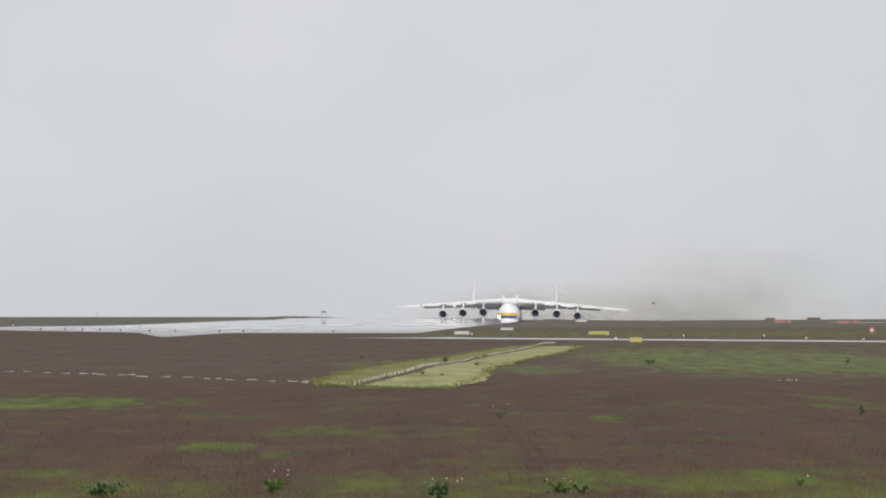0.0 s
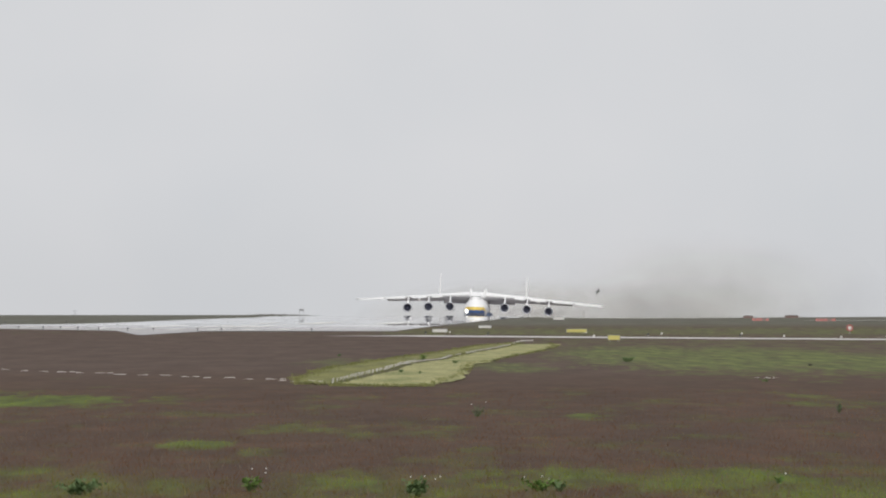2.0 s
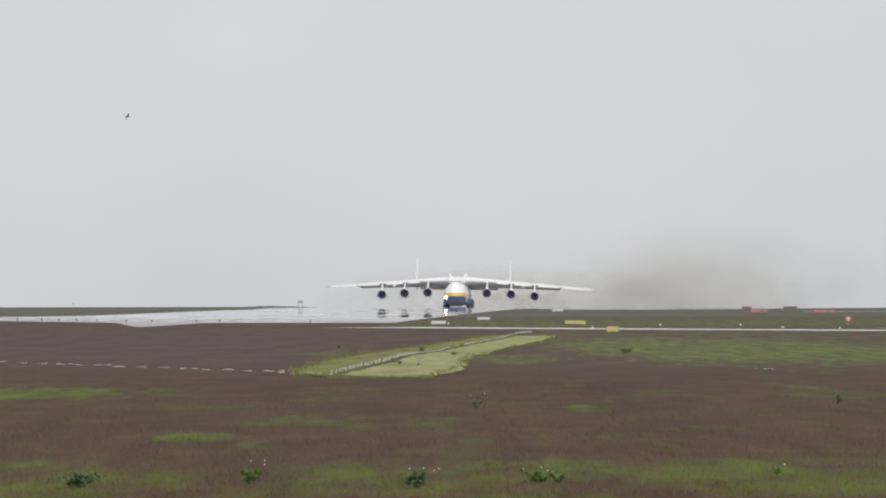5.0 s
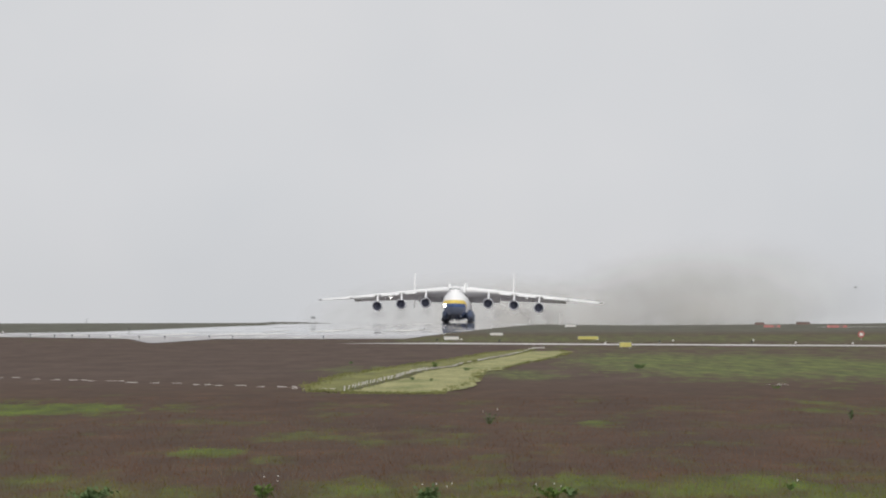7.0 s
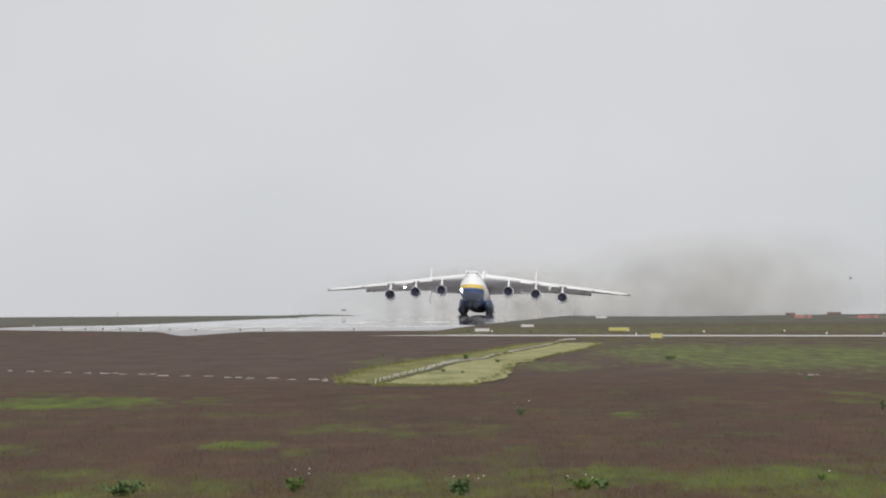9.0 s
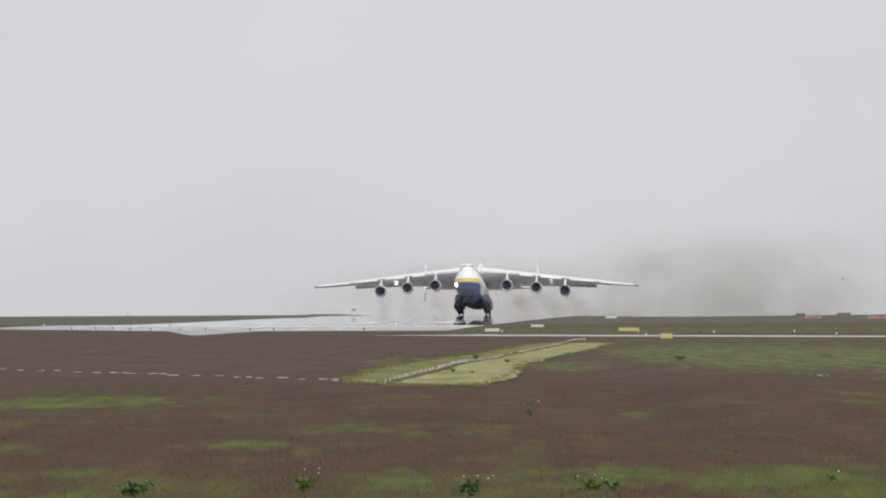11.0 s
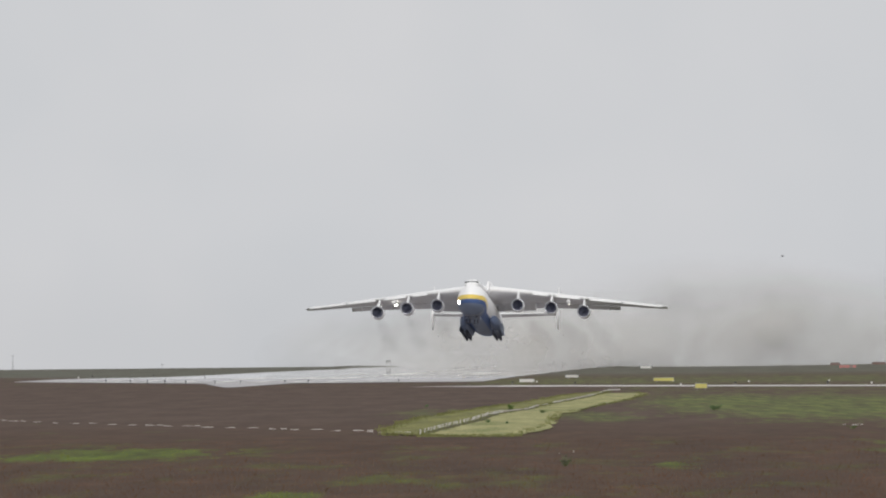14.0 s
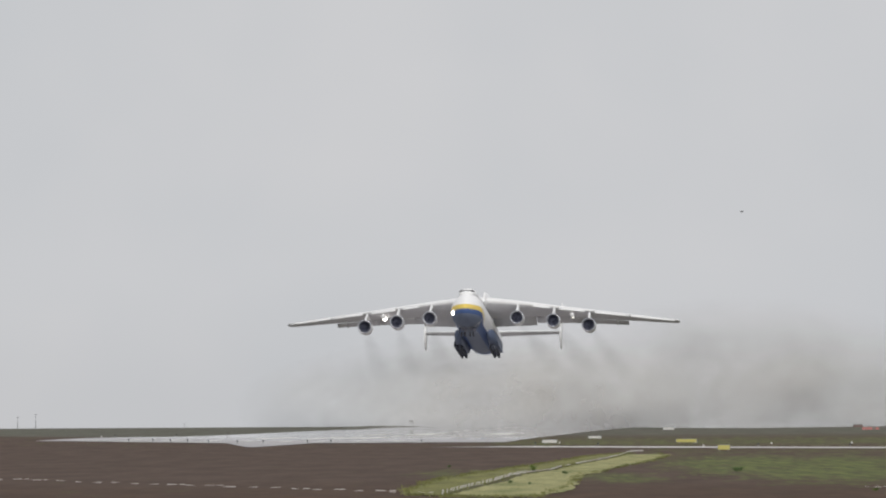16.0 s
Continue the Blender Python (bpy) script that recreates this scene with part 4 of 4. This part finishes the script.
    bm = bmesh.new()
    rod(bm, (2.1, -34.05, 4.75), (2.0, -33.0, 4.75), 0.24, n=16)
    part("nose_lamp", bm, LAMP_DIM, plane, "pale landing lamp on the nose", soft=False)
    # exhaust smoke that trails behind each engine
    for s in (-1, 1):
        for x in (9.85, 17.75, 25.5):
            le = wing_at(x)[0]
            bm = bmesh.new()
            drift = 4.5 if s > 0 else -3.5
            grid = []
            for j in range(15):
                f = j / 14
                half = 0.9 + 3.6 * f
                cx, cy, cz = s * x + drift * f ** 1.2, le - 12 + 88 * f, 5.7 - 1.5 * f
                tilt = math.atan2(drift + 5.0, 9.5)
                grid.append([bm.verts.new((cx + half * u * math.cos(tilt), cy + 0.8 * noise.noise((u * 2, f * 5, x)) * half, cz + half * u * math.sin(tilt))) for u in (k / 6 - 1 for k in range(13))])
            fill_sheet(bm, grid)
            p = part("exhaust_trail", bm, SMOKE_PLUME, plane, "faint brown exhaust smoke behind an engine")
            p.visible_shadow = False
    return plane


PLANE = build_aircraft()


# ---- smoke ----
def smoke_cloud(w, h, mat, seed, label):
    """A bank of thin smoke, its foot at the origin."""
    bm = bmesh.new()
    smoke_skin(bm, w, h, seed)
    me = smooth(mesh_of("smoke_cloud", bm))
    me.materials.append(mat)
    ob = tagged(new("smoke_cloud", me), label, "smoke", kind="stuff")
    ob.visible_shadow = False
    return ob


BANK_A = smoke_cloud(135, 66, SMOKE_BANK, 1.0, "brown-grey bank of exhaust smoke drifting over the field")
BANK_B = smoke_cloud(165, 60, SMOKE_BANK, 4.0, "wide low bank of exhaust smoke over the runway")
WAKE_A = smoke_cloud(122, 36, SMOKE_WAKE, 7.0, "fresh exhaust haze close behind the aircraft")
WAKE_B = smoke_cloud(140, 38, SMOKE_WAKE, 9.0, "spreading exhaust haze behind the aircraft")
WAKE_C = smoke_cloud(130, 50, SMOKE_LATE, 12.0, "drifting exhaust haze left over the runway")


# ---- weeds and flowers ----
def weed(name, x, y, w, h, mat, seed, label, leaves=130, flowers=0):
    rnd = random.Random(seed)
    root = tagged(new(name), label, "weed")
    root.matrix_world = pose(x, y, ground_z(x, y))
    bm = bmesh.new()
    tips = []
    for i in range(9):
        a = rnd.uniform(0, 2 * math.pi)
        reach = rnd.uniform(0.2, 1.0) * w / 2
        tip = (reach * math.cos(a), reach * math.sin(a) * 0.7, h * rnd.uniform(0.55, 1.0))
        tips.append(tip)
        rod(bm, (0.15 * tip[0], 0.15 * tip[1], -0.05), tip, 0.012, 0.005, 5)
    part("stem", bm, LEAF, root)
    bm = bmesh.new()
    for i in range(leaves):
        tip = Vector(rnd.choice(tips))
        c = tip * rnd.uniform(0.25, 1.05) + Vector((rnd.gauss(0, w * 0.07), rnd.gauss(0, w * 0.07), rnd.gauss(0, h * 0.06)))
        c.z = max(0.03, c.z)
        size = rnd.uniform(0.05, 0.12) * (0.6 + 0.5 * h)
        m = Matrix.Translation(c) @ Euler((rnd.uniform(-0.9, 0.9), rnd.uniform(-0.9, 0.9), rnd.uniform(0, 6.28))).to_matrix().to_4x4()
        p = [bm.verts.new(m @ Vector(q)) for q in ((0, 0, 0), (size * 0.5, size * 0.5, size * 0.12), (0, size * 1.3, 0), (-size * 0.5, size * 0.5, size * 0.12))]
        bm.faces.new(p)
    part("foliage", bm, mat, root, soft=False)
    if flowers:
        bm = bmesh.new()
        for i in range(flowers):
            bmesh.ops.create_icosphere(bm, subdivisions=1, radius=0.016, matrix=Matrix.Translation((rnd.gauss(0.2, w * 0.35), rnd.gauss(0, 0.2), h * rnd.uniform(0.95, 1.45))))
        part("blossom", bm, PETAL, root, "small white blossoms")
    return root


def field_spot(across, down):
    """Where the flat near field lies at a pixel of the camera's first view."""
    d = 45500 / (down - 556)
    return ((across - 784) / 13000 * d, d)


def build_weeds():
    for px, py, w, h, mat, seed, label, leaves, fl in (
            (180, 879, 0.95, 0.30, LEAF, 1, "broad dark green weed clump in the grass", 380, 0),
            (482, 874, 0.34, 0.32, LEAF_LIGHT, 2, "small bright green weed with white blossoms", 130, 3),
            (775, 882, 0.50, 0.34, LEAF, 3, "leafy dark green weed with a few blossoms", 220, 4),
            (990, 872, 0.85, 0.22, LEAF_LIGHT, 4, "low pale green weed clump", 240, 3),
            (1030, 873, 0.30, 0.18, LEAF, 14, "low dark green weed tuft", 80, 0),
            (1150, 645, 1.15, 0.36, LEAF, 5, "dark green shrubby weed on the open field", 300, 0),
            (640, 635, 0.5, 0.20, LEAF, 6, "small dark weed in the brown field", 80, 0),
            (884, 740, 0.5, 0.40, LEAF_DULL, 7, "sparse grey-green thistle in the brown field", 40, 3),
            (1418, 860, 0.22, 0.16, LEAF_LIGHT, 8, "small weed with white blossoms", 30, 2),
            (1525, 735, 0.35, 0.4, LEAF_DULL, 9, "tall thin green weed", 40, 0),
            (846, 648, 0.75, 0.24, LEAF, 10, "dark green bush on the mown verge", 150, 0),
            (1392, 680, 0.55, 0.16, LEAF_LIGHT, 11, "pale patch of white blossom in the field", 50, 30),
            (788, 642, 0.55, 0.45, LEAF_LIGHT, 12, "tall yellow-green bush beside the concrete beams", 170, 0),
            (748, 664, 0.32, 0.22, LEAF, 15, "small green weed on the mown verge", 70, 0),
            (782, 666, 0.28, 0.16, LEAF, 16, "small green weed on the mown verge", 50, 0)):
        x, y = field_spot(px, py)
        weed("weed_clump", x, y, w, h, mat, seed, label, leaves, fl)


build_weeds()


def build_tufts():
    """Ragged tufts where the verge meets the dry field and along the posts."""
    rng = np.random.default_rng(5)
    verts, faces = [], []
    edges = [([(352, -5.0), (366, -6.3), (402, -6.3), (454, -5.5), (487, -4.3), (532, -2.7), (594, 0.1), (650, 2.4), (738, 5.9), (806, 10.7)], 0.55, 1100),
             ([(352, 0.3), (366, 1.0), (402, 2.0), (454, 2.8), (487, 3.3), (532, 5.5), (594, 7.9), (650, 10.7), (738, 13.7)], 0.35, 500),
             (POST_LINE, 0.4, 900)]
    for line, spread, count in edges:
        for _ in range(count):
            y = float(rng.uniform(352, 800)) if line is POST_LINE else float(rng.uniform(350, 790))
            clump = 0.5 + 0.5 * noise.noise((y * 0.08, spread * 9, 2))
            if rng.random() > clump + 0.15:
                continue
            x = curve_at(line, y)[0] + float(rng.normal(0.25 if line is POST_LINE else 0, spread * 0.6))
            z = ground_z(x, y)
            for _ in range(3):
                h, a = float(rng.uniform(0.07, 0.20)), float(rng.uniform(0, 6.28))
                px, py = x + float(rng.normal(0, 0.08)), y + float(rng.normal(0, 0.08))
                w = 0.045
                i = len(verts)
                verts += [(px - w * math.cos(a), py - w * math.sin(a), z), (px + w * math.cos(a), py + w * math.sin(a), z), (px + float(rng.normal(0, 0.08)), py, z + h)]
                faces.append((i, i + 1, i + 2))
    # the near end of the mown strip
    for _ in range(420):
        f = float(rng.random())
        px, py = -4.3 + 4.8 * f + float(rng.normal(0, 0.08)), 346.5 + 4.0 * abs(f - 0.75) + float(rng.normal(0, 1.2))
        h, w = float(rng.uniform(0.05, 0.15)), 0.05
        z, i = ground_z(px, py), len(verts)
        verts += [(px - w, py, z), (px + w, py, z), (px + float(rng.normal(0, 0.06)), py, z + h)]
        faces.append((i, i + 1, i + 2))
    me = bpy.data.meshes.new("verge_tufts")
    me.from_pydata(verts, [], faces)
    me.materials.append(TUFT)
    tagged(new("verge_tufts", me), "ragged green grass tufts along the verge", "grass", kind="stuff")


build_tufts()


# ---- grass: blades on the near field, thinning with distance ----
def build_grass():
    rng = np.random.default_rng(11)
    n_ = 75000
    u = rng.random(n_)
    y = 118 * (330 / 118) ** (u ** 2.3)
    x = (rng.random(n_) - 0.5) * 0.150 * y
    k = len(x)
    h = 0.06 + 0.10 * rng.random(k) ** 1.5
    tall = rng.random(k) < 0.05
    h[tall] *= 1.9
    wdt = 0.004 + 0.005 * rng.random(k)
    a = rng.random(k) * np.pi
    lean = rng.normal(0, 0.09, (k, 2))
    z = np.array([ground_z(float(p), float(q)) for p, q in zip(x, y)]) - 0.02
    dx, dy = np.cos(a) * wdt, np.sin(a) * wdt
    v = np.empty((k, 5, 3))
    v[:, 0] = np.c_[x - dx, y - dy, z]
    v[:, 1] = np.c_[x + dx, y + dy, z]
    v[:, 2] = np.c_[x + dx * 0.7 + lean[:, 0] * 0.5, y + lean[:, 1] * 0.5, z + h * 0.55]
    v[:, 3] = np.c_[x - dx * 0.7 + lean[:, 0] * 0.5, y + lean[:, 1] * 0.5, z + h * 0.55]
    v[:, 4] = np.c_[x + lean[:, 0] * 1.6, y + lean[:, 1] * 1.6, z + h]
    base = np.arange(k) * 5
    quads = np.stack([base, base + 1, base + 2, base + 3], 1)
    tris = np.stack([base + 3, base + 2, base + 4], 1)
    me = bpy.data.meshes.new("field_grass")
    me.from_pydata(v.reshape(-1, 3).tolist(), [], quads.tolist() + tris.tolist())
    me.materials.append(BLADES)
    tagged(new("field_grass", me), "sparse dry grass blades over the field", "grass", kind="stuff")
    # pale seed stalks standing above the rest
    k = 3200
    y = 120 * (260 / 120) ** (rng.random(k) ** 1.4)
    x = (rng.random(k) - 0.5) * 0.150 * y
    z = np.array([ground_z(float(p), float(q)) for p, q in zip(x, y)]) - 0.02
    h = 0.08 + 0.12 * rng.random(k) ** 2
    lean = rng.normal(0, 0.05, k)
    w = 0.004 + 0.004 * rng.random(k)
    v = np.stack([np.c_[x - w, y, z], np.c_[x + w, y, z], np.c_[x + lean + w * 0.8, y, z + h], np.c_[x + lean - w * 0.8, y, z + h]], 1)
    base = np.arange(k) * 4
    me = bpy.data.meshes.new("seed_stalks")
    me.from_pydata(v.reshape(-1, 3).tolist(), [], np.stack([base, base + 1, base + 2, base + 3], 1).tolist())
    me.materials.append(STALK)
    tagged(new("seed_stalks", me), "pale dry seed stalks standing in the field", "grass", kind="stuff")


build_grass()


# ---- birds ----
def bird(span, label):
    root = tagged(new("bird"), label, "bird")
    bm = bmesh.new()
    loft(bm, [oval(0, y * span, 0, w * span, h * span, 10, 2) for y, w, h in ((-0.30, 0.01, 0.01), (-0.24, 0.05, 0.05), (-0.05, 0.08, 0.085), (0.15, 0.05, 0.05), (0.22, 0.03, 0.02), (0.36, 0.07, 0.006))])
    part("body", bm, BIRD, root)
    for s in (-1, 1):
        bm = bmesh.new()
        loft(bm, [foil(s * x * span, y * span, c * span, z * span, 0.07, 0, 5) for x, y, c, z in ((0.04, -0.13, 0.22, 0.02), (0.22, -0.18, 0.19, 0.12), (0.50, 0.02, 0.05, 0.05))])
        part("wing", bm, BIRD, root)
    return root


BIRD_A = bird(0.46, "small dark swallow in flight against the sky")
BIRD_B = bird(0.45, "small dark swallow low over the field")
BIRD_C = bird(0.36, "small dark bird far off above the field")


# ---- motion of the aircraft, its smoke and the birds ----
# seconds, distance, sideways, height of the engines, bank
TRACK = [
    (0, 2776.8, 25.18, 3.53, 0.74),
    (0.5, 2745.5, 23.83, 3.79, 1.04),
    (1, 2713.9, 22.74, 4.06, 1.17),
    (1.5, 2682.0, 21.52, 4.46, 1.42),
    (2, 2649.7, 20.31, 4.81, 1.73),
    (2.5, 2617.1, 19.16, 5.03, 1.44),
    (3, 2584.3, 18.01, 5.31, 1.52),
    (3.5, 2551.1, 16.69, 5.64, 1.49),
    (6, 2381.6, 10.26, 7.31, 0.45),
    (6.5, 2347.0, 9.09, 7.70, 0.78),
    (7, 2312.3, 7.85, 7.90, 0.79),
    (7.5, 2277.4, 6.65, 8.08, 1.08),
    (8, 2242.3, 5.87, 8.40, 1.41),
    (8.5, 2207.1, 4.71, 8.43, 1.55),
    (11, 2029.4, -0.29, 9.60, 0.00),
    (11.5, 1993.6, -1.21, 10.14, -0.02),
    (12, 1957.8, -2.45, 11.17, 0.08),
    (12.5, 1921.9, -3.48, 12.14, 0.00),
    (13, 1886.0, -4.86, 12.97, -0.20),
    (13.5, 1850.2, -5.83, 14.70, 0.47),
    (14, 1814.3, -6.94, 16.33, 0.29),
    (14.5, 1778.5, -8.03, 18.18, -0.20),
    (15, 1742.7, -9.71, 20.11, -0.42),
    (15.5, 1706.9, -10.92, 23.33, -0.22),
    (16, 1671.2, -12.41, 26.04, -0.18),
]
PITCH = [(0, 0.0), (5.8, 0.0), (6.5, 1.1), (7.0, 2.4), (7.5, 3.4), (8.0, 4.3), (8.5, 4.8), (9.5, 5.1), (11, 5.3), (12, 5.7), (13, 6.1), (14, 6.8), (16, 7.7)]
CRAB = [(0, 0.9), (6, 0.6), (8.5, 0.8), (11, 1.2), (12, 1.6), (14, 2.7), (16, 2.6)]


def plane_row(t, y, x, ze, bank):
    p, c = curve_at(PITCH, t)[0], curve_at(CRAB, t)[0]
    yaw = c + 1.93
    z0 = ze - 5.9 - 8 * math.sin(radians(p))
    back = 8.0
    return (t, pose(x + back * math.sin(radians(yaw)), y + back, z0, -p, bank, -yaw))


def motions():
    walk(PLANE, [plane_row(*r) for r in TRACK])
    # the wings bend up as they take the weight
    for s, wing in WINGS:
        root = Matrix.Translation((s * 3.6, 0, 10.45))
        walk(wing, [(t, root @ pose(0, 0, 0, 0, -s * a, 0) @ root.inverted()) for t, a in ((0, 0.3), (7, 0.4), (9, 0.8), (11.5, 1.5), (14, 1.8), (16, 2.0))])
    # the engines rise with them
    for x, hung in HUNG:
        s = 1 if x > 0 else -1
        root = Matrix.Translation((s * 3.6, 0, 10.45))
        walk(hung, [(t, root @ pose(0, 0, 0, 0, -s * a, 0) @ root.inverted()) for t, a in ((0, 0.0), (8, 0.2), (9, 0.3), (11.5, 0.7), (14, 1.0), (16, 1.2))])
    # smoke: the banks move to fit the camera's view, the haze follows the aircraft
    walk(BANK_A, [(0, pose(108, 3000, -27)), (8, pose(118, 2985, -26)), (16, pose(135, 2960, -24))])
    walk(BANK_B, [(0, pose(125, 2880, -27)), (8, pose(106, 2600, -24)), (16, pose(114, 2350, -23))])
    for ob, lag, dx, dz in ((WAKE_A, 130, -5, -24), (WAKE_B, 260, 14, -25), (WAKE_C, 420, 58, -24)):
        rows = []
        for t, y, x, ze, bank in TRACK:
            yy = y + lag
            rise = 0.28 * max(0.0, ze - 9.7)
            early = max(0.0, 1 - t / 10) * 16
            low = max(0.0, 1 - t / 8) * 16 if ob is WAKE_C else 0.0
            rows.append((t, pose(runway_x(yy) + dx + early, yy, ground_z(runway_x(yy), min(yy, 2777)) + dz + 7 + rise - low)))
        walk(ob, rows)

    def over(px, py, d):
        return ((px - 784) / 13000 * d, d, 3.5 + (556 - py) / 13000 * d)
    for ob, d, turn, lean, rows in ((BIRD_A, 420, 60, -50, [(0, 1500, 640), (1.5, 1319, 582), (2.0, 1097, 520), (2.5, 877, 446), (3.0, 720, 349), (3.5, 600, 258), (3.7, 560, 220), (5.8, 150, 237), (6.0, 136, 264), (6.5, 65, 318), (9, -500, 420), (16, -1500, 300)]),
                              (BIRD_B, 420, -60, 0, [(0, 1157, 537), (0.3, 1215, 565), (1.5, 1393, 637), (3.5, 1750, 660), (16, 3300, 640)]),
                              (BIRD_C, 430, 60, 0, [(0, 1900, 500), (10.8, 1440, 502), (12.0, 1412, 496), (12.5, 1374, 475), (13.0, 1330, 470), (14.5, 1260, 300), (15.5, 1235, 193), (16, 1160, 185)])):
        walk(ob, [(t, pose(*over(px, py, d), 0, lean, turn)) for t, px, py in rows])


motions()
